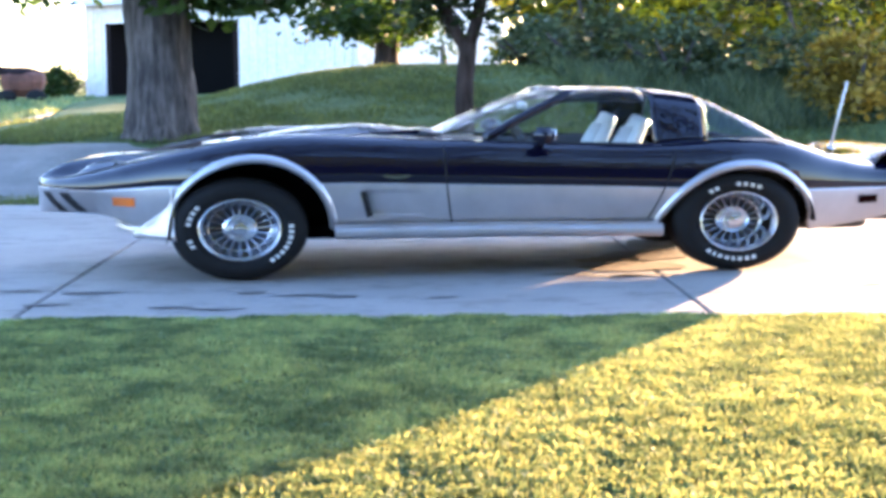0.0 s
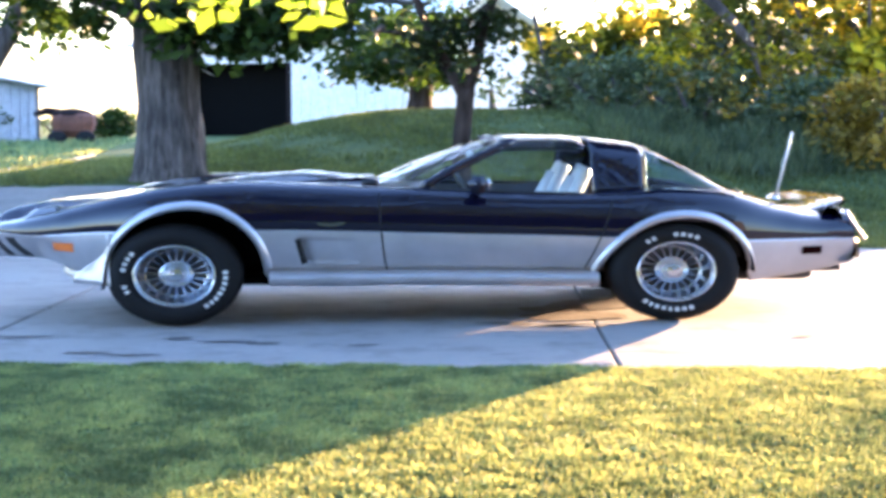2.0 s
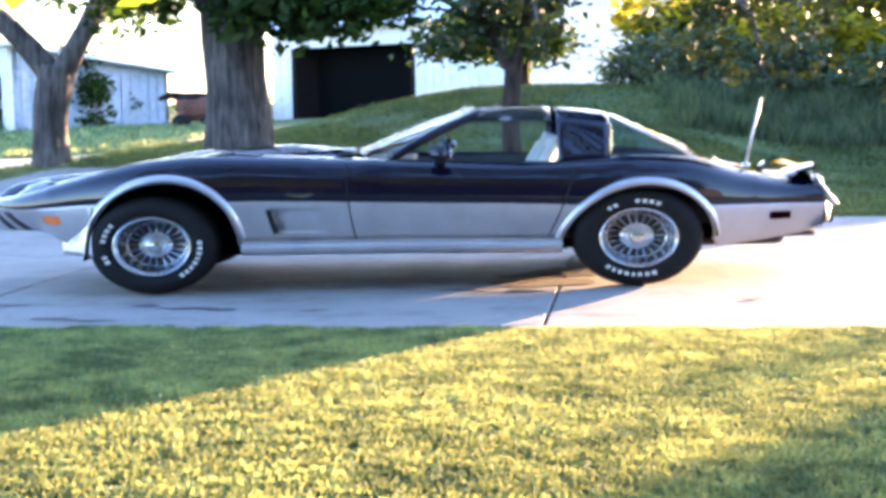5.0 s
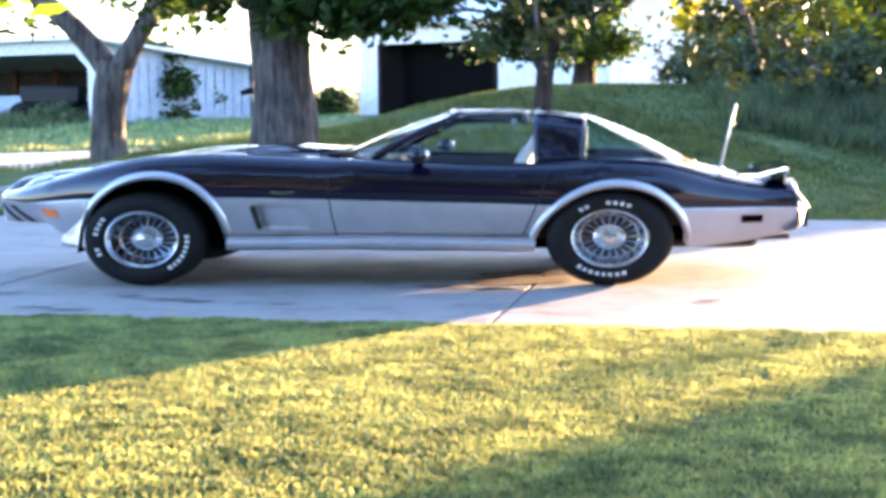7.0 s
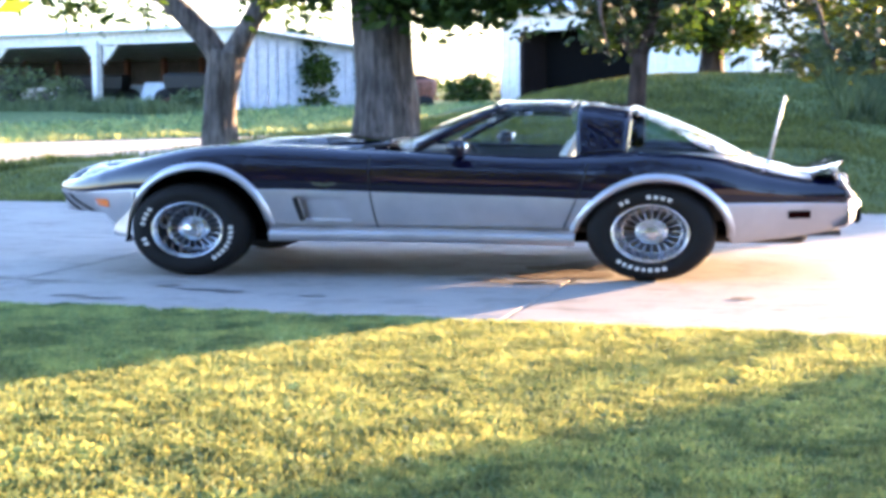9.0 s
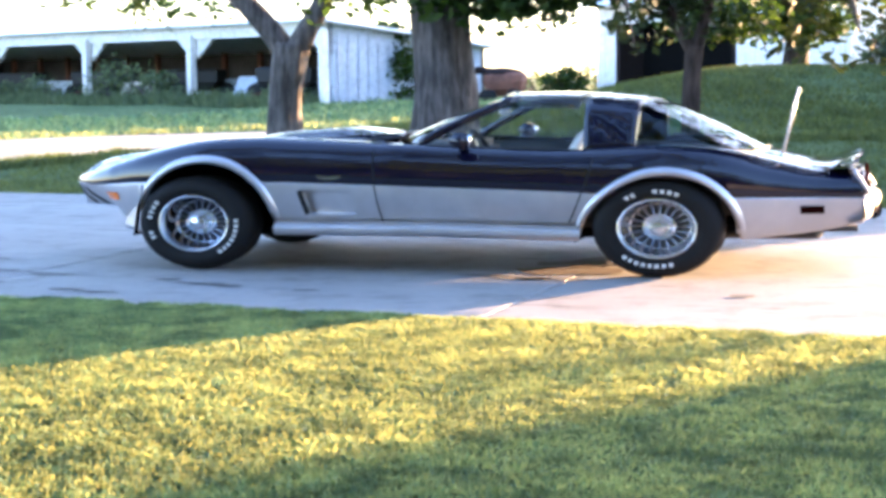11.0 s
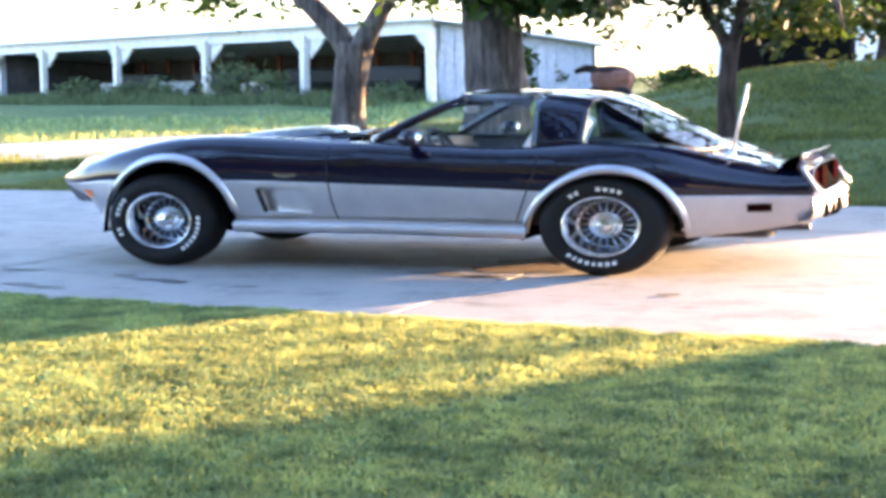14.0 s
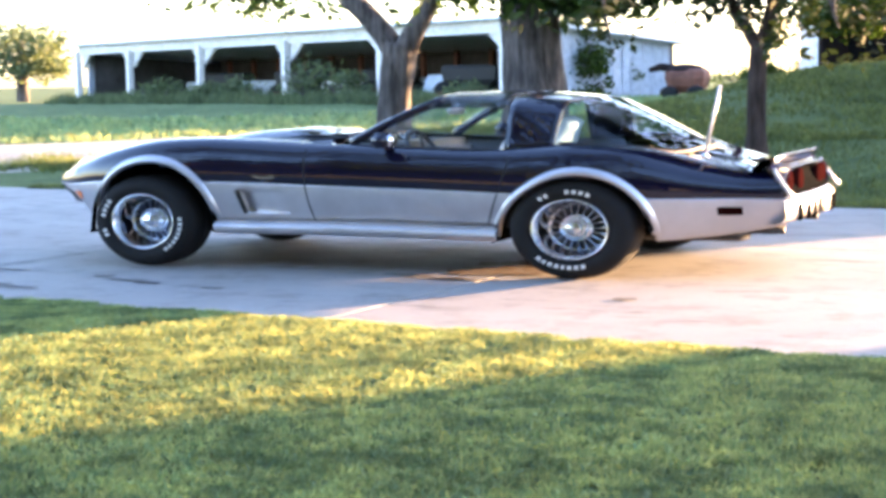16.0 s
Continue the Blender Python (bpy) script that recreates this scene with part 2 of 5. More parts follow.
def ground_z(x, y):
    f = drive_far(x) + 0.35
    u = x - 0.663 * max(0.0, y - 12.0)
    low = 1 - sstep(7.6, 10.4, u)
    rise = 0.43 * sstep(f, f + 2.9, y) * (1 - 0.66 * sstep(-1.9, -4.7, x)) * (1 - sstep(3.4, 5.6, x) * (1 - sstep(6, 14, y)))
    rise += 0.2 * sstep(17, 27, y) * sstep(-1.9, -4.7, x)
    m = sstep(6.5, 12.0, y) * (1 - sstep(17, 25, y))
    mound = 0.66 * m * sstep(-2.2, 2.0, x) * (1 - sstep(14, 22, x))
    back = 0.12 * sstep(18, 28, y)
    return (rise + mound) * low + back


def build_ground():
    xs = sorted(set([-900, -300, -120, -70, -50] + [round(-40 + 1.0 * i, 3) for i in range(24)] + [round(-16 + 0.4 * i, 3) for i in range(85)] + [20, 24, 30, 40, 60, 120, 300, 900]))
    ys = sorted(set([-300, -100, -40, -20] + [round(-14 + 0.5 * i, 3) for i in range(24)] + [round(-2 + 0.35 * i, 3) for i in range(64)] + [round(20.5 + 1.5 * i, 3) for i in range(16)] + [50, 60, 80, 120, 200, 400, 900, 2500]))
    rows = []
    for y in ys:
        row = []
        for x in xs:
            z = ground_z(x, y)
            inside = drive_near(x) - 0.1 < y < drive_far(x) + 0.1
            row.append((x, y, z - (0.10 if inside else 0.0) + 0.02 * math.sin(x * 2.1 + y * 1.3) * sstep(6.0, 8.0, y)))
        rows.append(row)
    m, nt, p = mat_base("turf")
    n1 = noise_node(nt, 0.35, 3)
    n2 = noise_node(nt, 9.0, 8, 0.75)
    n3 = noise_node(nt, 2.2, 4)
    c = ramp(nt, n1.outputs[0], ((0.3, (0.078, 0.112, 0.047)), (0.7, (0.126, 0.16, 0.070))))
    f = ramp(nt, n2.outputs[0], ((0.3, (0.5, 0.55, 0.5)), (0.7, (1.35, 1.3, 1.2))))
    q = ramp(nt, n3.outputs[0], ((0.35, (0.8, 0.85, 0.8)), (0.7, (1.2, 1.15, 1.05))))
    col = mixc(nt, 1.0, mixc(nt, 1.0, c.outputs[0], f.outputs[0], "MULTIPLY"), q.outputs[0], "MULTIPLY")
    nt.links.new(col, p.inputs["Base Color"])
    p.inputs["Roughness"].default_value = 0.95
    p.inputs["Specular IOR Level"].default_value = 0.1
    bump(nt, p, n2.outputs[0], 0.8, 0.04)
    whole("ground", grid(rows), m, "green grass rising to a grassy mound", "ground", kind="structure")
    build_lawn(m)


# centre and half sizes of the trodden patch under the shade tree
WORN = (-1.9, 6.15, 1.65, 1.1)


def on_worn(x, y):
    return ((x - WORN[0]) / WORN[2]) ** 2 + ((y - WORN[1]) / WORN[3]) ** 2 < 0.9


LAWN = 0.07


def build_lawn(m):
    """The near lawn stands a hand above the concrete and ends in a rounded turf edge along it."""
    rnd = random.Random(11)
    xs = [-60, -40, -25, -15] + [-10 + 0.25 * i for i in range(81)] + [14, 20, 30, 45, 70]
    rows = []
    for d, z in ((-0.02, -0.10), (0.0, 0.0), (0.015, 0.045), (0.05, 0.064), (0.12, LAWN), (0.6, LAWN), (1.5, LAWN), (2.5, LAWN), (4.0, LAWN), (6.0, LAWN), (9.0, LAWN), (13.0, LAWN), (30.0, LAWN)):
        rows.append([(x, drive_near(x) - d + (0.025 * (rnd.random() - 0.5) if d < 0.1 else 0.0), z + (0.006 * math.sin(x * 1.7 + d * 2.1) * math.sin(d * 1.3) if d > 0.3 else 0.0)) for x in xs])
    whole("lawn", grid(rows), m, "mown lawn standing a little above the driveway", "lawn", kind="structure")


def build_lane():
    """The gravel comes off the driveway, bends north past the forked tree and narrows towards the barn."""
    rows = []
    for i in range(91):
        x = -3.1 - 26.0 * (i / 90) ** 1.8
        near = curve(x, LANE_X, LANE_NEAR)
        far = curve(x, LANE_X, LANE_FAR)
        row = []
        for k in range(25):
            y = near + (far - near) * k / 24 + 0.06 * math.sin(3.1 * x + k)
            row.append((x, y, ground_z(x, y) + 0.05 * min(1.0, 6 * min(k, 24 - k) / 24) - (0.04 if k in (0, 24) else 0.0)))
        rows.append(row)
    m = mottled("gravel", (0.25, 0.215, 0.165), (0.36, 0.31, 0.24), 1.5, 0.95, fine=30, bumpd=0.01, bumps=0.6)
    whole("gravel_lane", grid(rows), m, "pale dusty gravel lane curving towards the barn", "lane", kind="structure")
    # the lane's mouth at the driveway, and the worn earth under the shade tree
    rnd = random.Random(3)
    rows = []
    for i in range(15):
        t = i / 14
        row = []
        for k in range(13):
            u = k / 12
            x0 = -5.1 + 0.5 * t + 0.22 * (rnd.random() - 0.5)
            x = x0 + (-13.5 - x0) * u
            y = drive_far(x) + 0.12 + 0.5 * sstep(-11, -7, x) + 0.25 * math.sin(1.7 * x) * math.sin(0.9 * x) + (10.6 - 0.02 * x - drive_far(x)) * t
            rim = min(1.0, 4 * min(t, 1 - t), 4 * min(u, 1 - u))
            row.append((x, y, ground_z(x, y) - 0.03 + 0.06 * rim))
        rows.append(row)
    whole("gravel_apron", grid(rows), m, "worn gravel where the lane meets the driveway", "lane", kind="structure")
    e = mottled("bare_earth", (0.17, 0.168, 0.16), (0.27, 0.262, 0.25), 2.5, 0.95, fine=14, bumpd=0.01, bumps=0.6)
    rows = []
    for i in range(10):
        row = []
        for k in range(40):
            a = k * math.pi / 20
            r = i / 9 * (1 + 0.16 * math.sin(3 * a + 1) + 0.10 * math.sin(7 * a) + 0.05 * math.sin(13 * a + 2))
            x, y = WORN[0] + WORN[2] * r * math.cos(a), WORN[1] + WORN[3] * r * math.sin(a)
            row.append((x, y, ground_z(x, y) + 0.028 - 0.03 * (i / 9) ** 4))
        rows.append(row)
    whole("bare_earth", grid(rows, True), e, "worn grey earth under the shade tree", "earth", kind="structure")


def build_drive():
    m, nt, p = mat_base("concrete")
    n1 = noise_node(nt, 0.8, 4)
    n2 = noise_node(nt, 40.0, 6, 0.8)
    n3 = noise_node(nt, 3.5, 5, 0.7)
    c = ramp(nt, n1.outputs[0], ((0.3, (0.230, 0.216, 0.201)), (0.7, (0.298, 0.284, 0.270))))
    f = ramp(nt, n2.outputs[0], ((0.3, (0.85, 0.85, 0.85)), (0.7, (1.08, 1.08, 1.08))))
    q = ramp(nt, n3.outputs[0], ((0.36, (0.72, 0.72, 0.72)), (0.5, (1.0, 1.0, 1.0))))
    nt.links.new(mixc(nt, 1.0, mixc(nt, 1.0, c.outputs[0], f.outputs[0], "MULTIPLY"), q.outputs[0], "MULTIPLY"), p.inputs["Base Color"])
    base = p.inputs["Base Color"].links[0].from_socket
    tc = nt.nodes.new("ShaderNodeTexCoord")
    mp = nt.nodes.new("ShaderNodeMapping")
    mp.inputs["Scale"].default_value = (1.4, 6.5, 1.0)
    mp.inputs["Rotation"].default_value = (0, 0, 0.12)
    ns = nt.nodes.new("ShaderNodeTexNoise")
    ns.inputs["Scale"].default_value = 1.0
    ns.inputs["Detail"].default_value = 5.0
    ns.inputs["Roughness"].default_value = 0.62
    nt.links.new(tc.outputs["Object"], mp.inputs[0])
    nt.links.new(mp.outputs[0], ns.inputs["Vector"])
    st = ramp(nt, ns.outputs[0], ((0.60, (1, 1, 1)), (0.68, (0.30, 0.30, 0.31))))
    nt.links.new(mixc(nt, 1.0, base, st.outputs[0], "MULTIPLY"), p.inputs["Base Color"])
    p.inputs["Roughness"].default_value = 0.75
    bump(nt, p, n2.outputs[0], 0.3, 0.004)
    drive = thing("driveway", 0, 1, 0, "pale concrete driveway of poured slabs with dark stains", "driveway", kind="structure")
    joints = [-40, -25, -17, -10.1, -7.0, -3.95, -0.9, 2.02, 5.0, 8.0, 11.0, 14, 18, 25, 40]
    for a, b in zip(joints, joints[1:]):
        g = 0.006
        def slab(x0, x1, f0, f1):
            bm = bmesh.new()
            square = lambda x, y: x + 0.1 * (y + 1.45)
            top = [(square(x, f(x)) + dx, f(x) + dy) for x, f, dx, dy in ((x0, f0, g, g), (x1, f0, -g, g), (x1, f1, -g, -g), (x0, f1, g, -g))]
            v0 = [bm.verts.new((x, y, 0.0)) for x, y in top]
            v1 = [bm.verts.new((x, y, -0.12)) for x, y in top]
            bm.faces.new(v0)
            bm.faces.new(v1[::-1])
            for i in range(4):
                bm.faces.new((v0[i], v1[i], v1[(i + 1) % 4], v0[(i + 1) % 4]))
            bmesh.ops.bevel(bm, geom=[e for e in bm.edges if e.verts[0].co.z > -0.01 and e.verts[1].co.z > -0.01], offset=0.008, segments=1, affect="EDGES")
            part("slab", bm, m, drive, smooth=False)
        mid = lambda x: 1.35 - 0.138 * x
        slab(a, b, drive_near, mid)
        slab(a, b, mid, drive_far)
    stain = mottled("oil_stain", (0.05, 0.047, 0.045), (0.11, 0.104, 0.10), 9.0, 0.7, fine=5)
    brown = mottled("rusty_oil_stain", (0.055, 0.032, 0.020), (0.135, 0.085, 0.055), 6.0, 0.7, fine=5)
    rnd = random.Random(5)
    for x, y, w, h in ((-1.06, -1.04, 0.10, 0.03), (-0.69, -1.16, 0.13, 0.028), (-0.31, -1.73, 0.09, 0.02), (-0.1, -1.82, 0.11, 0.018), (1.88, -0.98, 0.08, 0.03), (0.28, -1.43, 0.12, 0.022), (2.96, -1.47, 0.05, 0.03), (-1.5, -0.5, 0.2, 0.04), (0.9, -1.6, 0.06, 0.02), (1.90, -0.96, 0.22, 0.040), (1.62, -0.86, 0.12, 0.03), (2.02, -0.60, 0.25, 0.15), (2.20, -0.05, 0.24, 0.20), (1.95, -0.25, 0.16, 0.10), (0.45, -1.5, 0.07, 0.03), (-0.85, -1.55, 0.10, 0.03), (-1.3, -1.35, 0.12, 0.035), (0.05, -1.3, 0.06, 0.03)):
        bm = bmesh.new()
        ring = []
        for k in range(18):
            a = k * math.pi / 9
            r = 1 + 0.3 * math.sin(2 * a + rnd.random() * 0.8) + 0.28 * (rnd.random() - 0.5)
            ring.append(bm.verts.new((x + w * r * math.cos(a), y + 1.4 * h * r * math.sin(a) - 0.12 * w * r * math.cos(a), 0.004 + 0.0015 * (h < 0.1))))
        bm.faces.new(ring)
        rusty = h >= 0.1
        part("stain", bm, brown if rusty else stain, drive, "brown oily stain" if rusty else "dark oily stain", smooth=False)
    return drive


# ---------------------------------------------------------------- the sports car
KX = (-1.03, -0.995, -0.945, -0.885, -0.81, -0.73, -0.65, -0.55, -0.30, 0.0, 0.30, 0.60, 1.0, 1.5, 2.0, 2.3, 2.5, 2.8, 3.1, 3.30, 3.52)
K_WIDE = (0.10, 0.20, 0.285, 0.365, 0.455, 0.535, 0.605, 0.680, 0.806, 0.868, 0.862, 0.846, 0.840, 0.832, 0.846, 0.870, 0.874, 0.828, 0.715, 0.640, 0.580)
K_CREST = (0.468, 0.473, 0.482, 0.494, 0.511, 0.530, 0.550, 0.575, 0.634, 0.690, 0.708, 0.700, 0.680, 0.655, 0.640, 0.662, 0.668, 0.644, 0.572, 0.534, 0.540)
K_MID = (0.478, 0.500, 0.530, 0.552, 0.570, 0.584, 0.594, 0.603, 0.626, 0.650, 0.676, 0.696, 0.716, 0.70, 0.68, 0.68, 0.68, 0.655, 0.592, 0.545, 0.540)
K_LOW = (0.300, 0.298, 0.296, 0.296, 0.296, 0.292, 0.286, 0.274, 0.245, 0.240, 0.240, 0.240, 0.240, 0.240, 0.240, 0.240, 0.236, 0.190, 0.206, 0.230, 0.270)
# wheel openings: centre x, foot z, reach to the front, reach to the rear, rise, slant of the front foot
ARCHES = ((0.075, 0.252, 0.405, 0.366, 0.328, 0.0), (2.530, 0.235, 0.362, 0.352, 0.288, 0.075))
BELT_X = (-1.03, -0.90, -0.78, -0.68, -0.54, -0.33, 0.48, 0.88, 1.31, 1.88, 2.11, 2.86, 3.32, 3.60)
BELT_Z = (0.436, 0.434, 0.432, 0.436, 0.450, 0.466, 0.473, 0.464, 0.451, 0.436, 0.428, 0.405, 0.398, 0.392)


def belt_z(x):
    return curve(x, BELT_X, BELT_Z)


def car_wide(x):
    return curve(x, KX, K_WIDE)


def half_section(x, scoop=True):
    """Points of one half of the body from the sill to the centre line: lower part and upper part, sharing the paint line."""
    w, crest, mid, low = car_wide(x), curve(x, KX, K_CREST), curve(x, KX, K_MID), curve(x, KX, K_LOW)
    bz = min(belt_z(x), crest - 0.012)
    nose = sstep(-0.55, -1.03, x)
    deep = sstep(-0.46, -0.80, x)
    tuck = min(0.075 + 0.30 * deep, 0.6 * w)
    lower = []
    for i in range(27):
        t = i / 26
        z = low + (bz - low) * t
        y = w - tuck * (1 - t) ** (2.0 - 0.8 * deep) - 0.004 * math.sin(math.pi * t)
        # the scooped panel behind the fender slot, deepest at the slot and running out towards the door
        lead = 0.602 + 0.26 * (0.428 - z)
        if scoop and lead < x < 0.90 and 0.300 < z < 0.430:
            y -= 0.042 * (1 - (x - lead) / (0.90 - lead)) * sstep(0.300, 0.306, z) * (1 - sstep(0.424, 0.430, z))
        lower.append((y, z))
    upper = []
    ch = crest - bz
    inset = min(0.16, 0.4 * w) - 0.05 * sstep(0.9, 1.2, x) + 0.05 * sstep(2.0, 2.3, x) + 0.08 * sstep(2.7, 3.1, x)
    for i in range(11):
        a = i / 10 * math.pi / 2
        upper.append((w - inset * (1 - math.cos(a)) ** 1.3, bz + ch * math.sin(a) ** 0.85))
    y0, z0 = upper[-1]
    vale = 0.045 * (1 - nose) * (1 - sstep(2.6, 3.1, x))
    for i in range(1, 13):
        t = i / 12
        y = y0 * (1 - t)
        z = z0 + (mid - z0) * sstep(0.25, 0.75, t) - vale * math.sin(math.pi * min(1.0, t * 1.6)) ** 2 * (1 if t < 0.625 else 0)
        upper.append((y, z))
    return lower, upper


def side_y(x, z):
    """How far the body's side stands from the middle at that height."""
    lo, up = half_section(x, False)
    pts = lo + up[1:11]
    if z <= pts[0][1]:
        return pts[0][0]
    for (y0, z0), (y1, z1) in zip(pts, pts[1:]):
        if z0 <= z <= z1:
            return y0 + (y1 - y0) * (z - z0) / (z1 - z0 + 1e-6)
    return pts[-1][0]


def body_top(x, y):
    """Height of the body's upper skin at that distance from the middle."""
    q = sorted(half_section(x)[1], key=lambda e: e[0])
    return next((z0 + (z1 - z0) * (y - y0) / (y1 - y0 + 1e-9) for (y0, z0), (y1, z1) in zip(q, q[1:]) if y0 <= y <= y1), q[-1][1])


def in_arch(x, z):
    for cx, cz, front, rear, rise, slant in ARCHES:
        sa = max(0.0, (z - cz) / rise)
        if sa < 1:
            edge = front * math.sqrt(1 - sa * sa) + slant * (1 - sa) ** 1.5 if x < cx else rear * math.sqrt(1 - sa * sa)
            if abs(x - cx) < edge + 0.2 * max(0.0, cz - z):
                return True
    return False


CABIN = (1.02, 2.36)


def shell(rows_of, keep, sides=(-1, 1)):
    """A body skin on both sides from the sections, leaving out the faces that keep() refuses."""
    bm = bmesh.new()
    n = 340
    xs = [-1.03 + (3.49 + 1.03) * i / n for i in range(n + 1)]
    for s in sides:
        vs = [[bm.verts.new((x, s * y, z)) for y, z in rows_of(x)] for x in xs]
        for i in range(n):
            for j in range(len(vs[0]) - 1):
                q = (vs[i][j], vs[i + 1][j], vs[i + 1][j + 1], vs[i][j + 1])
                c = sum((v.co for v in q), Vector()) / 4
                if keep(c.x, abs(c.y), c.z):
                    bm.faces.new(q if s > 0 else q[::-1])
    bmesh.ops.remove_doubles(bm, verts=bm.verts, dist=0.0004)
    bmesh.ops.delete(bm, geom=[v for v in bm.verts if not v.link_faces], context="VERTS")
    return bm


def arch_point(arch, a, grow=0.0):
    """A point on the edge of a wheel opening; a runs from 0 degrees at the rear foot to 180 at the front foot and a little past both."""
    cx, cz, front, rear, rise, slant = arch
    ca, sa = math.cos(radians(a)), math.sin(radians(a))
    up = max(0.0, sa)
    reach = rear + grow if ca > 0 else front + grow
    out = reach * math.sqrt(1 - up * up) + (0.0 if ca > 0 else slant * (1 - up) ** 1.5) - 0.2 * rise * min(0.0, sa)
    return cx + (out if ca > 0 else -out), cz + (rise + 0.85 * grow) * sa


def ring_band(arch, profile, a0, a1, side, n=64):
    """A band round a wheel opening, lying on the body's side: profile of (growth, outward) pairs."""
    out = []
    for i in range(n + 1):
        a = a0 + (a1 - a0) * i / n
        row = []
        full = 0.25 + 0.75 * sstep(a0, a0 + 14, a) * (1 - sstep(a1 - 14, a1, a))
        for g, o in profile:
            x, z = arch_point(arch, a, g)
            row.append((x, side * (side_y(x, min(z, belt_z(x) + 0.06)) + o * (full if o > 0 else 1)), z))
        out.append(row)
    return out


def build_wheel(car, cx, y_out, side, name, rot):
    """A fat tyre with raised white lettering bars on a slotted alloy rim. y_out: how far the sidewall stands from the middle."""
    cz = 0.252
    o = lambda y: side * (y_out - y)
    tyre_prof = [(0.196, o(0.035)), (0.205, o(0.022)), (0.225, o(0.006)), (0.255, o(0.0)), (0.285, o(0.006)), (0.312, o(0.022)), (0.326, o(0.045)), (0.334, o(0.075)),
                 (0.336, o(0.09)), (0.330, o(0.095)), (0.336, o(0.10)), (0.336, o(0.15)), (0.330, o(0.155)), (0.336, o(0.16)), (0.334, o(0.19)), (0.322, o(0.22)), (0.29, o(0.24)), (0.22, o(0.245)), (0.19, o(0.235))]
    wheel = part(name, lathe(tyre_prof, 64, cx, cz), M_RUBBER, car, "wide black tyre with raised white sidewall lettering")
    part("rim_lip", lathe([(0.196, o(0.044)), (0.203, o(0.020)), (0.202, o(0.008)), (0.196, o(0.005)), (0.190, o(0.010)), (0.186, o(0.026)), (0.182, o(0.032)), (0.178, o(0.060)), (0.175, o(0.110)), (0.170, o(0.150)), (0.160, o(0.166)), (0.150, o(0.168))], 72, cx, cz), M_CHROME, wheel, "polished deep-dished rim lip")
    part("rim_disc", lathe([(0.172, o(0.192)), (0.10, o(0.188)), (0.02, o(0.188)), (0.001, o(0.188))], 48, cx, cz), M_DISC, wheel, "disc behind the vanes, the dish's shade put into its colour")
    for k in range(20):
        a = 2 * math.pi * k / 20
        ca, sa = math.cos(a), math.sin(a)
        def pt(r, w, y):
            return (cx + r * ca - w * sa, y, cz + (r * sa + w * ca) * SQ)
        bm = bmesh.new()
        rows = []
        for r, w, y in ((0.072, 0.0050, o(0.126)), (0.100, 0.0055, o(0.136)), (0.130, 0.0065, o(0.150)), (0.160, 0.0090, o(0.164))):
            rows.append([pt(r, -w, y - side * 0.035), pt(r, -w, y - side * 0.004), pt(r, -w * 0.3, y), pt(r, w * 0.3, y), pt(r, w, y - side * 0.004), pt(r, w, y - side * 0.035)])
        add_grid(bm, rows)
        part("vane", bm, M_ALLOY, wheel, smooth=False)
    part("hub", lathe([(0.088, o(0.172)), (0.088, o(0.124)), (0.082, o(0.116)), (0.072, o(0.118)), (0.064, o(0.108)), (0.060, o(0.094)), (0.050, o(0.090)), (0.046, o(0.098))], 40, cx, cz), M_CHROME, wheel, "stepped polished hub")
    part("hub_cap", lathe([(0.046, o(0.102)), (0.044, o(0.082)), (0.036, o(0.074)), (0.022, o(0.078)), (0.012, o(0.072)), (0.001, o(0.071))], 32, cx, cz), M_CHROME, wheel, "polished centre cap")
    for k in range(5):
        a = radians(90 + 72 * k + rot)
        part("lug_nut", lathe([(0.001, o(0.102)), (0.007, o(0.103)), (0.0085, o(0.110)), (0.0085, o(0.124))], 8, cx + 0.067 * math.cos(a), cz + 0.067 * math.sin(a) * SQ), M_CHROME, wheel)
    # lettering bars: groups along the top and the bottom of the sidewall
    for start, sizes in ((64, (5, 5, 5, 5)), (116, (4.5, 4.5)), (228, (5, 4, 5, 5, 4, 5, 5, 5))):
        a = start + rot
        for w in sizes:
            rows = []
            for i in range(3):
                aa = radians(a + w * i / 2)
                rows.append([(cx + r * math.cos(aa), y, cz + r * math.sin(aa) * SQ) for r, y in ((0.238, o(0.001)), (0.239, o(-0.003)), (0.261, o(-0.0045)), (0.262, o(-0.001)))])
            part("letter_bar", grid(rows), M_LETTER, wheel, smooth=False)
            a += w + 3.4
    return wheel


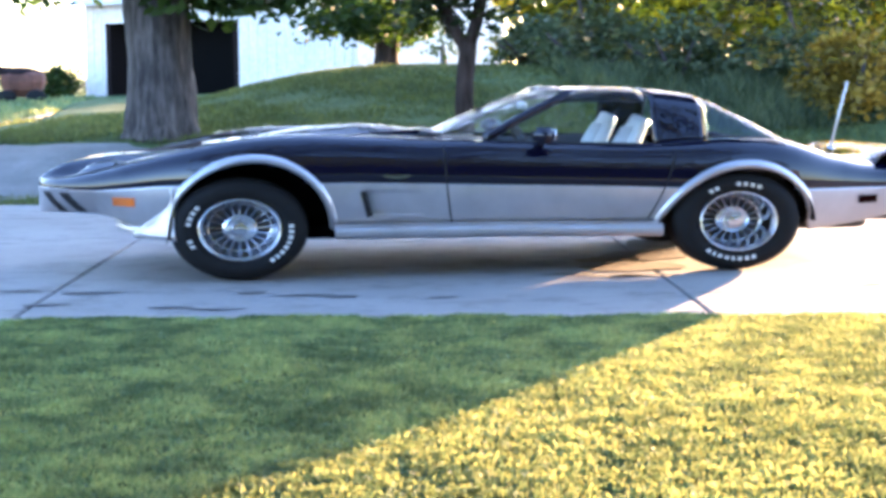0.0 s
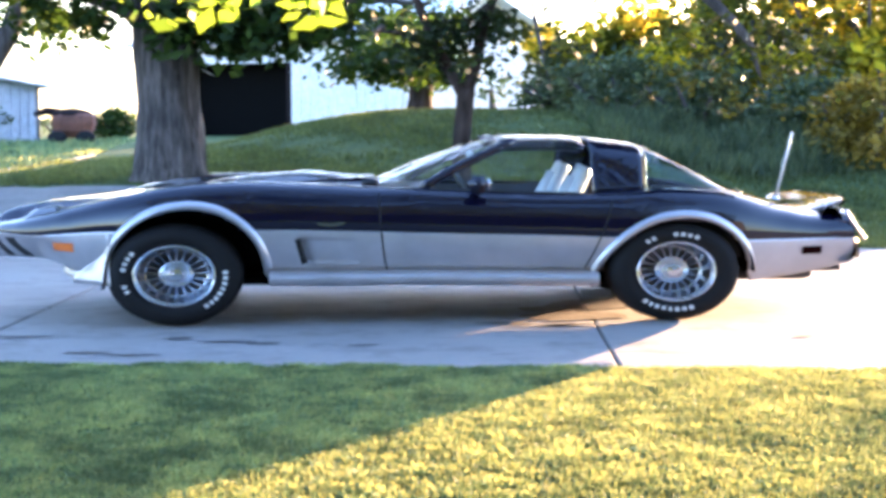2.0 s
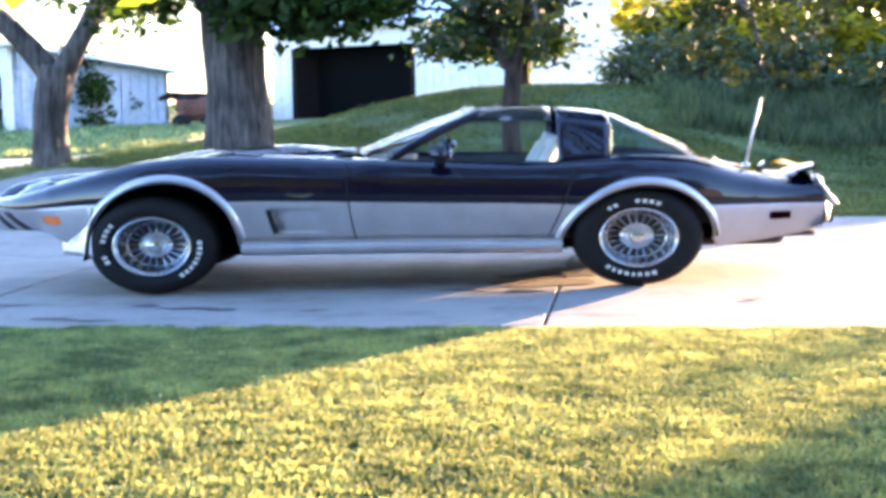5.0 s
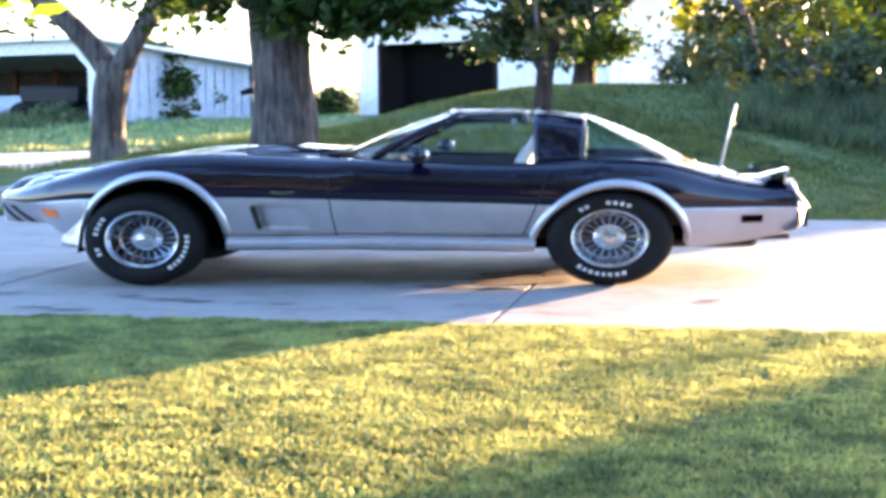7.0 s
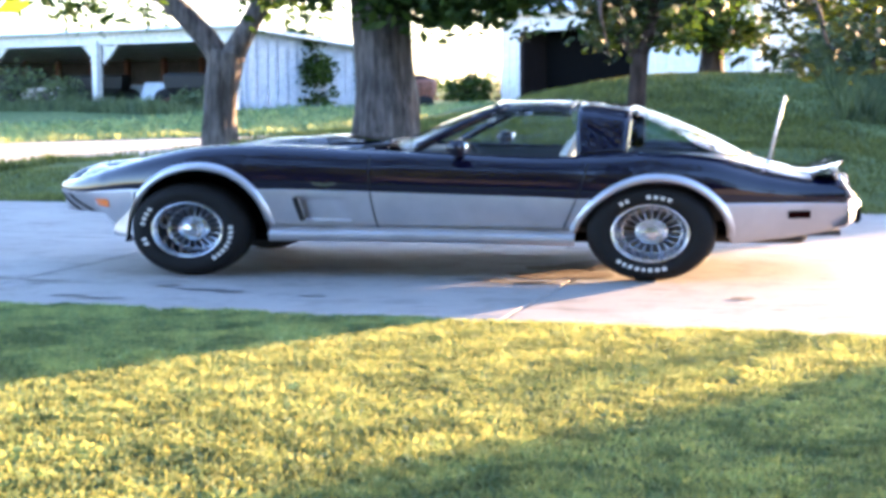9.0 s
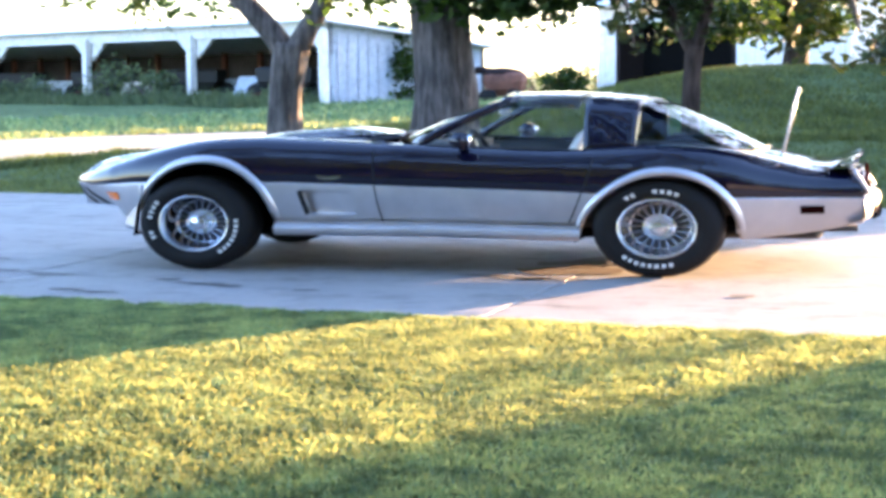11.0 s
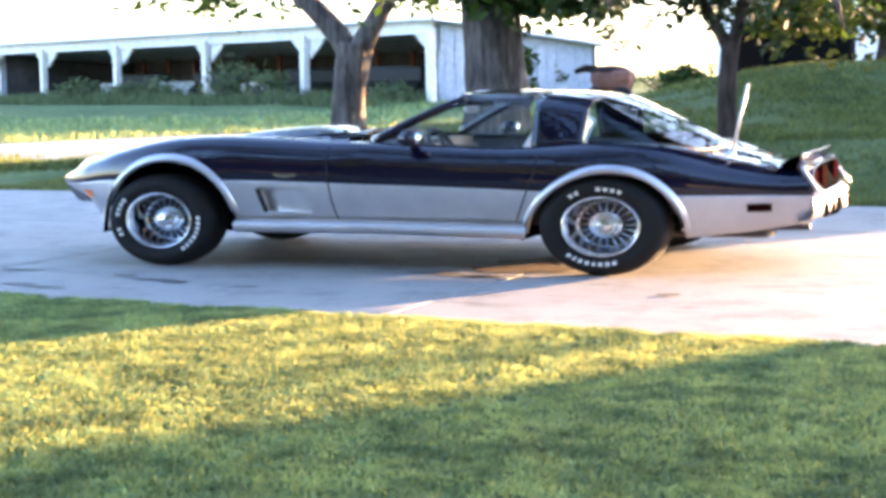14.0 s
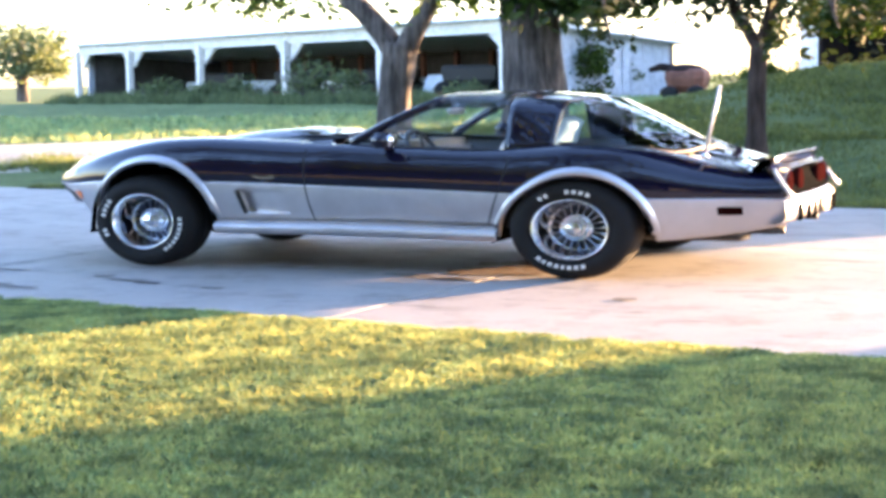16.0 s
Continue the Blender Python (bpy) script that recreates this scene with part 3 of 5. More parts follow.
def build_car():
    car = thing("sports_car", 1.24, 0, 0, "low black over silver two-seat sports coupe parked on the concrete", "car")
    cab0, cab1 = CABIN
    roof = lambda x, y, z: not (cab0 < x < cab1 and y < car_wide(x) - 0.135) and not (cab1 <= x < 2.66 and y < 0.70 - 0.15 * (x - cab1)) and not (2.66 <= x < glass_end(y) - 0.012 and y < GLASS_Y)
    for s in (-1, 1):
        part("lower_body", shell(lambda x: half_section(x)[0], lambda x, y, z: not in_arch(x, z), (s,)), M_SILVER, car, "silver lower body side", solid=0.012)
    part("upper_body", shell(lambda x: [half_section(x)[0][-1]] + half_section(x)[1][1:], lambda x, y, z: (not in_arch(x, z) or y < car_wide(x) - 0.2) and roof(x, y, z) and not (y < 0.2 and z < 0.3)), M_BLACK, car, "glossy black upper body and hood", solid=0.010)
    # blunt tip of the nose
    lo, up = half_section(-1.03)
    lower = grid([[(-1.03 - 0.012 * math.cos(k * math.pi / 16), y * k / 8, z) for k in range(-8, 9)] for y, z in lo])
    bumper = part("front_bumper", lower, M_SILVER, car, "silver moulded nose tip")
    y, z0, z1 = up[0][0], up[0][1], up[10][1]
    part("nose_lip", grid([[(-1.03 - 0.012 * math.cos(k * math.pi / 16) * (1 - 0.5 * i / 4), y * k / 8 * (1 - 0.1 * i / 4), z0 + (z1 + 0.004 - z0) * i / 4) for k in range(-8, 9)] for i in range(5)]), M_SILVER, bumper)
    def face(x, z, s, out):
        """A point of the nose's side at that height, pushed outward."""
        lo, up = half_section(x)
        pts = lo + up[1:11]
        for (y0, z0), (y1, z1) in zip(pts, pts[1:]):
            if z0 <= z <= z1:
                return (x - 0.6 * out, s * (y0 + (y1 - y0) * (z - z0) / (z1 - z0 + 1e-6) + out), z)
        return (x - 0.6 * out, s * ((pts[0] if z < pts[0][1] else pts[-1])[0] + out), z)
    for s in (-1, 1):
        # two slanted slots in the bumper face, each with a silver upright behind it
        for x0, wide in ((-1.000, 0.040), (-0.905, 0.050)):
            rows = []
            for i in range(9):
                t = i / 8
                x, z = x0 + 0.085 * t ** 1.2, 0.412 - 0.108 * t
                rows.append([face(x, z, s, -0.004), face(x, z, s, 0.004), face(x + wide, z, s, 0.004), face(x + wide, z, s, -0.004)])
            part("bumper_slot", grid(rows), M_DARK, bumper, "black slanted slot in the nose", smooth=False)
        # chin spoiler tucked under the nose
        rows = []
        for i in range(21):
            t = i / 20
            y = s * 0.655 * t
            x = -0.63 + 0.27 * t ** 2.6
            rows.append([(x + 0.05, y, 0.300), (x + 0.006, y, 0.262), (x - 0.018, y, 0.226), (x - 0.012, y, 0.214), (x + 0.04, y * 0.985, 0.222)])
        part("chin_spoiler", grid(rows), M_SILVER, car, "silver front chin spoiler")
        # closed headlamp cover
        rows = []
        for i in range(9):
            row = []
            for k in range(9):
                u, v = i / 8, k / 8
                x = -0.80 + 0.24 * u
                y = car_wide(x) * (0.40 + 0.44 * v)
                z = body_top(x, y)
                edge = min(u, 1 - u, v, 1 - v)
                row.append((x, s * y, z + 0.004 + 0.030 * sstep(0, 0.3, edge)))
            rows.append(row)
        part("headlamp_cover", grid(rows), M_BLACK, car, "glossy black closed headlamp cover")
    # wheel wells, arch flares, sills
    for k, arch in enumerate(ARCHES):
        cx, cz, front, rear, rise, slant = arch
        for s in (-1, 1):
            rows = ring_band(arch, ((0.020, -0.04), (-0.002, -0.014), (-0.004, 0.010), (0.004, 0.020), (0.016, 0.021), (0.027, 0.014), (0.036, 0.004), (0.044, -0.008)), 0, 186 if k else 178, s)
            part("arch_flare", grid(rows), M_SILVER, car, "silver wheel arch flare")
            inner = [[(x, s * y, z) for y in (car_wide(cx) - 0.03, 0.66, 0.5)] for x, z in (arch_point(arch, 2 + 190 * i / 24, 0.012) for i in range(25))]
            well = bmesh.new()
            add_grid(well, inner)
            add_grid(well, [[row[2], (cx, s * 0.5, cz)] for row in inner])
            part("wheel_well", well, M_WELL, car)
    for s in (-1, 1):
        rows = []
        for i in range(31):
            t = i / 30
            x = 0.46 + 1.64 * t
            w = car_wide(x)
            dip = 0.012 * sstep(0.4, 1.0, t)
            rows.append([(x, s * (w - 0.045), 0.268 - dip), (x, s * (w - 0.022), 0.258 - dip), (x, s * (w + 0.006), 0.246 - dip), (x, s * (w + 0.012), 0.228 - dip), (x, s * (w - 0.002), 0.198 - dip), (x, s * (w - 0.08), 0.188 - dip)])
        part("side_sill", grid(rows), M_SILVER, car, "silver rocker sill")
        # flared fairing ahead of the front wheel
        rows = []
        for i in range(13):
            t = i / 12
            z = 0.452 - 0.250 * t
            flare = sstep(0.2, 1.0, t)
            back = -0.322 + 0.010 * t
            lead = back - 0.012 - 0.205 * flare ** 1.1
            row = []
            for j in range(9):
                u = j / 8
                x = back + (lead - back) * u
                lo, up = half_section(x)
                pts = lo + up[1:11]
                yy = next((y0 + (y1 - y0) * (z - z0) / (z1 - z0 + 1e-6) for (y0, z0), (y1, z1) in zip(pts, pts[1:]) if z0 <= z <= z1), pts[0][0] - 0.1 * (pts[0][1] - z))
                yy = yy + (max(yy, car_wide(x) + 0.006 + 0.030 * flare) - yy) * (1 - u) ** 1.6
                row.append((x, s * (yy + 0.004), z))
            rows.append(row)
        rows.append([(x + 0.02, y * 0.95, 0.206) for x, y, z in rows[-1]])
        part("air_dam", grid(rows), M_SILVER, car, "silver flared fairing ahead of the wheel", solid=0.01)
    part("underbody", box((-0.30, -0.62, 0.18), (2.75, 0.62, 0.24), 0.02), M_WELL, car)
    for s in (-1, 1):
        bm = bmesh.new()
        # added to stop sun passing under the tail; the far one hangs lower
        rows = [[(x, s * 0.43 + 0.15 * k * math.cos(a), 0.199 - 0.012 * s + 0.040 * k * math.sin(a)) for a in [2 * math.pi * i / 16 for i in range(16)]] for x, k in ((2.72, 0.3), (2.74, 0.85), (2.77, 1.0), (3.24, 1.0), (3.27, 0.85), (3.29, 0.3))]
        add_grid(bm, rows, True)
        part("added_muffler", bm, M_DARK, car, "dark oval muffler added under the tail to block low sun")
    # side details
    for s in (-1, 1):
        def onside(x, z, out=0.003):
            lo, up = half_section(x, False)
            pts = lo + up[1:11]
            for (y0, z0), (y1, z1) in zip(pts, pts[1:]):
                if z0 <= z <= z1:
                    return (x, s * (y0 + (y1 - y0) * (z - z0) / (z1 - z0 + 1e-6) + out), z)
            return (x, s * (pts[-1][0] + out), z)
        def strip(path, width, name, mat, label="", out=0.002):
            rows = []
            for i, (x, z) in enumerate(path):
                x1, z1 = path[min(i + 1, len(path) - 1)]
                x0, z0 = path[max(i - 1, 0)]
                d = math.hypot(x1 - x0, z1 - z0) or 1
                nx, nz = -(z1 - z0) / d * width / 2, (x1 - x0) / d * width / 2
                rows.append([onside(x + nx, z + nz, -0.002), onside(x + nx, z + nz, out), onside(x - nx, z - nz, out), onside(x - nx, z - nz, -0.002)])
            return part(name, grid(rows), mat, car, label, smooth=False)
        strip([(1.004 + 0.040 * (1 - i / 16) ** 2.2, 0.268 + (0.675 - 0.268) * i / 16) for i in range(17)], 0.008, "door_gap", M_SEAM)
        strip([(2.165 - 0.13 * (1 - i / 14) ** 1.3, 0.268 + 0.34 * i / 14) for i in range(15)], 0.008, "door_gap", M_SEAM)
        # the dark slot, the ledge under the scooped panel and the fender emblem
        strip([(0.602 + 0.034 * i / 6, 0.428 - 0.126 * i / 6) for i in range(7)], 0.030, "vent_slot", M_DARK, "dark fender vent slot", 0.003)
        rows = [[onside(0.64 + 0.265 * i / 10, 0.298, 0.004), onside(0.64 + 0.265 * i / 10, 0.300, 0.010), onside(0.64 + 0.265 * i / 10, 0.306, 0.008), onside(0.64 + 0.265 * i / 10, 0.310, -0.030 * (1 - i / 10))] for i in range(11)]
        part("vent_ledge", grid(rows), M_SILVER, car)
        strip([(0.70 + 0.13 * i / 8, 0.506 - 0.010 * math.sin(math.pi * i / 8)) for i in range(9)], 0.013, "fender_badge", M_ALLOY, "small chrome fender emblem", 0.004)
        strip([(-0.622 + 0.115 * i / 4, 0.382) for i in range(5)], 0.044, "side_marker", M_AMBER, "amber side marker lens", 0.006)
        strip([(3.185 + 0.115 * i / 4, 0.338) for i in range(5)], 0.040, "side_marker", M_RED, "dark red side marker lens", 0.006)
        part("lock_button", lathe([(0.001, s * 0.790), (0.012, s * 0.788), (0.014, s * 0.76)], 12, 2.10, 0.578), M_CHROME, car, "round chrome door lock")
    # wheels
    for cx, yo, rot in ((0.0, 0.862, 78), (2.489, 0.868, 0)):
        for s in (-1, 1):
            build_wheel(car, cx, yo, s, "wheel", rot)
    build_cabin(car)
    build_tail(car)
    return car


GLASS_Y = 0.655


def glass_end(y):
    """How far back the rear glass reaches at that distance from the middle."""
    return curve(y, (0.0, 0.25, 0.45, 0.57, 0.63, 0.655), (2.98, 2.965, 2.91, 2.83, 2.74, 2.66))


def build_cabin(car):
    # tub and floor
    part("cockpit_floor", box((1.0, -0.70, 0.24), (2.5, 0.70, 0.30), 0.02), M_TRIM, car)
    for s in (-1, 1):
        part("door_card", box((1.03, s * 0.70 - 0.025, 0.28), (2.30, s * 0.70 + 0.025, 0.635), 0.012), M_TRIM, car)
    part("rear_shelf", box((2.30, -0.62, 0.30), (2.98, 0.62, 0.52), 0.02), M_TRIM, car)
    part("dashboard", box((1.02, -0.68, 0.46), (1.36, 0.68, 0.655), 0.04), M_TRIM, car, "dark padded dashboard")
    part("centre_console", box((1.3, -0.13, 0.28), (2.1, 0.13, 0.46), 0.03), M_TRIM, car)
    # steering wheel
    c = Vector((1.50, -0.36, 0.60))
    ax = Vector((0.9, 0, 0.42)).normalized()
    a = ax.orthogonal().normalized()
    b = ax.cross(a)
    ring = [c + (a * math.cos(t) + b * math.sin(t)) * 0.17 for t in [2 * math.pi * i / 28 for i in range(29)]]
    bm = tube([(p.x, p.y, 0.60 + (p.z - 0.60) * 0.8) for p in ring], 0.014, 8)
    for t in (0.3, 2.4, 4.5):
        p = c + (a * math.cos(t) + b * math.sin(t)) * 0.165
        add_tube(bm, [c, (p.x, p.y, 0.60 + (p.z - 0.60) * 0.8)], 0.012, 6)
    add_tube(bm, [c, c - ax * 0.22], 0.025, 8)
    part("steering_wheel", bm, M_DARK, car, "black three-spoke steering wheel")
    # bucket seats with high backs
    for s in (-1, 1):
        y = s * 0.37
        rows = []
        for i in range(13):
            t = i / 12
            x = 1.90 + 0.22 * t
            z = 0.34 + 0.42 * t
            w = 0.235 * (1 - 0.42 * sstep(0.55, 1.0, t))
            th = 0.075 * (1 - 0.35 * t)
            rows.append([(x - th * math.cos(u) * (1.0 if math.cos(u) > 0 else 0.5) + 0.02 * math.sin(u) ** 2 * -1, y + w * math.sin(u), z + 0.02 * math.cos(u)) for u in [2 * math.pi * k / 16 for k in range(16)]])
        bm = bmesh.new()
        vs = add_grid(bm, rows, True)
        bm.faces.new(vs[-1])
        bm.faces.new(vs[0][::-1])
        seat = part("seat", bm, M_SEAT, car, "silver leather high-back bucket seat")
        part("seat_cushion", box((1.52, y - 0.23, 0.30), (1.95, y + 0.23, 0.40), 0.035), M_SEAT, seat)
        bm = bmesh.new()
        for k in (-2, -1, 0, 1, 2):
            add_tube(bm, [(1.83 + 0.22 * t, y + k * 0.06 * (1 - 0.35 * sstep(0.55, 1, t)), 0.345 + 0.40 * t) for t in (0.12, 0.4, 0.7, 0.92)], 0.012, 6)
        part("seat_pleat", bm, M_SEAT, seat)
    # windscreen frame and glass
    ws_b, ws_t = (1.00, 0.69), (1.60, 0.915)
    rows = []
    for i in range(13):
        t = i / 12
        row = []
        for k in range(-10, 11):
            u = k / 10
            x = ws_b[0] + (ws_t[0] - ws_b[0]) * t + 0.22 * u * u * (1 - 0.55 * t)
            y = u * (0.70 - 0.155 * t)
            z = ws_b[1] + (ws_t[1] - ws_b[1]) * t - 0.02 * u * u + 0.012 * math.sin(math.pi * t)
            row.append((x, y, z))
        rows.append(row)
    part("windscreen", grid(rows), M_GLASS, car, "raked curved windscreen glass")
    for s in (-1, 1):
        pts = [rows[i][20 if s > 0 else 0] for i in range(13)]
        part("windscreen_pillar", tube([(x + 0.004, y, z + 0.002) for x, y, z in pts], [0.024] * 13, 8), M_BLACK, car, "black windscreen pillar")
    part("windscreen_header", tube([(x + 0.012, y * 0.985, z) for x, y, z in rows[-1]], 0.016, 8), M_BLACK, car)
    # roof: two lift-out panels, centre bar and the hoop behind them
    def roof_z(x, y):
        return 0.932 - 0.05 * ((x - 1.85) / 0.5) ** 2 * (0.6 if x < 1.85 else 0.8) - 0.016 * (abs(y) / 0.60) ** 2 - 0.046 * (abs(y) / 0.60) ** 9
    def roof_patch(x0, x1, y0, y1, name, mat, label):
        r = [[(x, y, roof_z(x, y)) for y in [y0 + (y1 - y0) * k / 10 for k in range(11)]] for x in [x0 + (x1 - x0) * i / 10 for i in range(11)]]
        return part(name, grid(r), mat, car, label, solid=0.016)
    for s in (-1, 1):
        roof_patch(1.63, 2.06, s * 0.045, s * 0.605, "roof_panel", M_ROOFGLASS, "smoked glass lift-out roof panel")
    roof_patch(1.58, 2.10, -0.04, 0.04, "roof_bar", M_BLACK, "black roof centre bar")
    # hoop and sail panels, then the wrapped rear glass
    rows = []
    for i in range(9):
        t = i / 8
        x = 2.09 + 0.265 * t
        row = []
        for k in range(-16, 17):
            u = k / 16
            au = abs(u)
            if au < 0.62:
                y = u / 0.62 * 0.60
                z = roof_z(x, y)
            else:
                q = (au - 0.62) / 0.38
                y = (0.60 + 0.115 * q ** 0.9) * (1 if u > 0 else -1)
                z0 = roof_z(x, 0.60)
                z = z0 + (curve(x, KX, K_CREST) - 0.01 - z0) * q
            row.append((x + 0.03 * (1 - au) * t, y, z))
        rows.append(row)
    part("roof_hoop", grid(rows), M_BLACK, car, "black roof hoop and sail panels", solid=0.014)
    def glass_line(u):
        """The upper and the lower end of the rear glass, u from 0 in the middle to 1 at the foot of the side."""
        x0 = 2.362 + 0.03 * (1 - u)
        if u < 0.62:
            y0, y1 = u / 0.62 * 0.60, GLASS_Y * u / 0.62
            a, x1 = Vector((x0, y0, roof_z(2.355, y0))), glass_end(y1)
        else:
            q = (u - 0.62) / 0.38
            y0, za = 0.60 + 0.115 * q ** 0.9, roof_z(2.355, 0.60)
            a = Vector((x0, y0, za + (curve(2.355, KX, K_CREST) - 0.008 - za) * q))
            x1, y1 = 2.66 - 0.27 * q, GLASS_Y + 0.055 * q
        return a, Vector((x1, y1, body_top(x1, y1) + 0.005))
    steps = [0.14 * k for k in range(4)] + [0.50, 0.54, 0.575, 0.595, 0.61, 0.62, 0.63, 0.645, 0.665, 0.70, 0.76, 0.84, 0.92, 1.0]
    rows = []
    for i in range(15):
        t = i / 14
        half = []
        for u in steps:
            p = Vector((0, 0, 0))
            for d in (-0.03, -0.01, 0.01, 0.03):
                a, b = glass_line(min(1.0, max(0.0, u + d * (1 - abs(2 * u - 1)))))
                p += (a + (b - a) * t) / 4
            half.append((p.x, p.y, p.z + 0.014 * math.sin(math.pi * t) * (1 - u)))
        rows.append([(x, -y, z) for x, y, z in half[:0:-1]] + half)
    part("rear_glass", grid(rows), M_BACKGLASS, car, "large wrapped fastback rear glass")
    for sg in (0, 1):
        edge = rows[0][:9] if sg == 0 else rows[0][-9:]
        part("glass_trim", tube([(x, y * 1.003, z) for x, y, z in edge], 0.0028, 6), M_DULL, car, "dull metal edge of the rear glass")
    part("glass_trim", tube(rows[-1], 0.007, 6), M_DARK, car)
    for s in (-1, 1):
        # side window glass and its bright sill strip
        wr = []
        for i in range(9):
            t = i / 8
            z = 0.645 + 0.225 * t
            xa = 1.22 + 0.40 * t
            wr.append([(xa + (2.07 - xa) * k / 8, s * (0.725 - 0.15 * t ** 1.2), z) for k in range(9)])
        part("side_window", grid(wr), M_GLASS, car, "tinted side window")
        part("sill_strip", tube([(1.2 + 0.95 * k / 10, s * (0.735), 0.662 - 0.028 * k / 10) for k in range(11)], 0.008, 6), M_DARK, car)
        # door mirror
        bm = box((1.44, s * 0.86 - 0.07, 0.655), (1.54, s * 0.86 + 0.07, 0.735), 0.02)
        add_tube(bm, [(1.48, s * 0.76, 0.64), (1.49, s * 0.84, 0.675)], [0.03, 0.022], 8)
        mir = part("door_mirror", bm, M_BLACK, car, "black sport door mirror")
        part("mirror_glass", box((1.538, s * 0.86 - 0.055, 0.667), (1.545, s * 0.86 + 0.055, 0.723), 0.002), M_CHROME, mir)
    # white material stands in for the sky reflected in the mirror
    part("inside_mirror", box((1.52, -0.11, 0.805), (1.545, 0.11, 0.848), 0.010), M_MAST, car, "interior rear-view mirror, white in place of reflected sky")
    part("wiper_cowl", box((0.93, -0.62, 0.685), (1.02, 0.62, 0.70), 0.006), M_DARK, car)
    # hood bulge
    rows = []
    for i in range(25):
        t = i / 24
        x = -0.25 + 1.2 * t
        h = 0.045 * sstep(0.0, 0.55, t) * (1 - 0.9 * sstep(0.72, 1.0, t))
        rows.append([(x, y, curve(x, KX, K_MID) + h * (1 - (abs(y) / 0.30) ** 4) - 0.003) for y in [-0.30 + 0.06 * k for k in range(11)]])
    part("hood_bulge", grid(rows), M_BLACK, car, "raised hood bulge")
    bm = tube([(3.085, -0.52, 0.605), (3.165, -0.53, 0.945)], [0.0085, 0.0065], 10)
    ant = part("antenna", bm, M_MAST, car, "bright metal mast antenna leaning back")
    part("antenna_base", tube([(3.083, -0.52, 0.590), (3.09, -0.52, 0.612)], [0.026, 0.014], 10), M_CHROME, ant)


def build_tail(car):
    # ducktail spoiler
    rows = []
    for i in range(21):
        u = -1 + i / 10
        y = 0.57 * u
        e = 0.012 * abs(u) ** 5
        c = 0.045 * abs(u) ** 3
        d = 0.055 * abs(u) ** 5
        rows.append([(3.20, y, 0.562 - d), (3.30, y, 0.556 - d), (3.40 - c, y, 0.580 - e), (3.47 - c, y, 0.606 - e), (3.490 - c, y, 0.606 - e), (3.485 - c, y, 0.590 - e), (3.465 - c, y, 0.550), (3.455 - c, y * 0.99, 0.52)])
    part("rear_spoiler", grid(rows), M_BLACK, car, "black ducktail rear spoiler")
    # black lamp panel sloping down to the silver bumper
    rows = []
    for i in range(17):
        u = -1 + i / 8
        y = 0.57 * u
        rows.append([(x - 0.045 * abs(u) ** 3, y, z) for x, z in ((3.455, 0.540), (3.485, 0.47), (3.53, 0.400), (3.555, 0.388))])
    part("lamp_panel", grid(rows), M_WELL, car, "recessed matt black lamp panel")
    for y in (-0.43, -0.25, 0.25, 0.43):
        bm = bmesh.new()
        add_grid(bm, [[(3.484 - 0.045 * abs(y / 0.57) ** 3 + dx, y + r * math.cos(a), 0.468 + r * math.sin(a) * 0.78 + 0.0) for a in [2 * math.pi * k / 24 for k in range(24)]] for r, dx in ((0.078, 0.0), (0.078, 0.022), (0.066, 0.026), (0.03, 0.030), (0.002, 0.031))], True)
        part("tail_lamp", bm, M_RED, car, "round red tail lamp")
    rows = []
    for i in range(25):
        u = -1 + i / 12
        y = 0.588 * u
        e = 0.07 * abs(u) ** 3.2
        rows.append([(3.46 - e, y * 0.99, 0.408), (3.545 - e, y, 0.402), (3.572 - e, y, 0.375), (3.570 - e, y, 0.30), (3.545 - e, y, 0.278), (3.48 - e, y * 0.98, 0.265)])
    bumper = part("rear_bumper", grid(rows), M_SILVER, car, "silver moulded rear bumper")
    for s in (-1, 1):
        for k in range(3):
            xo = 0.07 * ((0.22 + 0.11 * k) / 0.588) ** 3.2
            part("bumper_slot", box((3.552 - xo, s * (0.22 + 0.11 * k) - 0.028, 0.282), (3.580 - xo, s * (0.22 + 0.11 * k) + 0.024, 0.368), 0.004), M_WELL, bumper)
        part("fascia_edge", tube([(3.442, s * 0.582, 0.540), (3.455, s * 0.584, 0.510), (3.500, s * 0.586, 0.445), (3.545, s * 0.586, 0.386)], 0.010, 8), M_SILVER, bumper)
        part("exhaust_tip", tube([(3.10, s * 0.43, 0.222), (3.46, s * 0.43, 0.228)], 0.017, 12), M_DARK, car, "dark exhaust tailpipe")
    part("plate_recess", box((3.555, -0.14, 0.29), (3.577, 0.14, 0.37), 0.004), M_DARK, bumper)


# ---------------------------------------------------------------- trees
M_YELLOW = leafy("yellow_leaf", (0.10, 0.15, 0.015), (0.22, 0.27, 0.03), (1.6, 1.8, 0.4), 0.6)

M_SHRUB = leafy("shrub_leaf", (0.034, 0.048, 0.012), (0.165, 0.182, 0.034), (1.7, 1.6, 0.5), 0.44, 1.4, (0.6, 0.65, 0.6), (1.5, 1.4, 1.0))
# gold colour stands in for low sun that is blocked at this bush
M_GOLD = leafy("sun_gold_leaf", (0.12, 0.095, 0.02), (0.40, 0.32, 0.08), (1.8, 1.4, 0.45), 0.5)
# sunlit yellow highlights of the boughs are put into this leaf colour
M_HEDGE = leafy("sunlit_tone_hedge_leaf", (0.050, 0.064, 0.012), (0.31, 0.305, 0.04), (2.25, 2.0, 0.44), 0.57, 1.9, (0.42, 0.5, 0.42), (2.2, 1.9, 0.9))


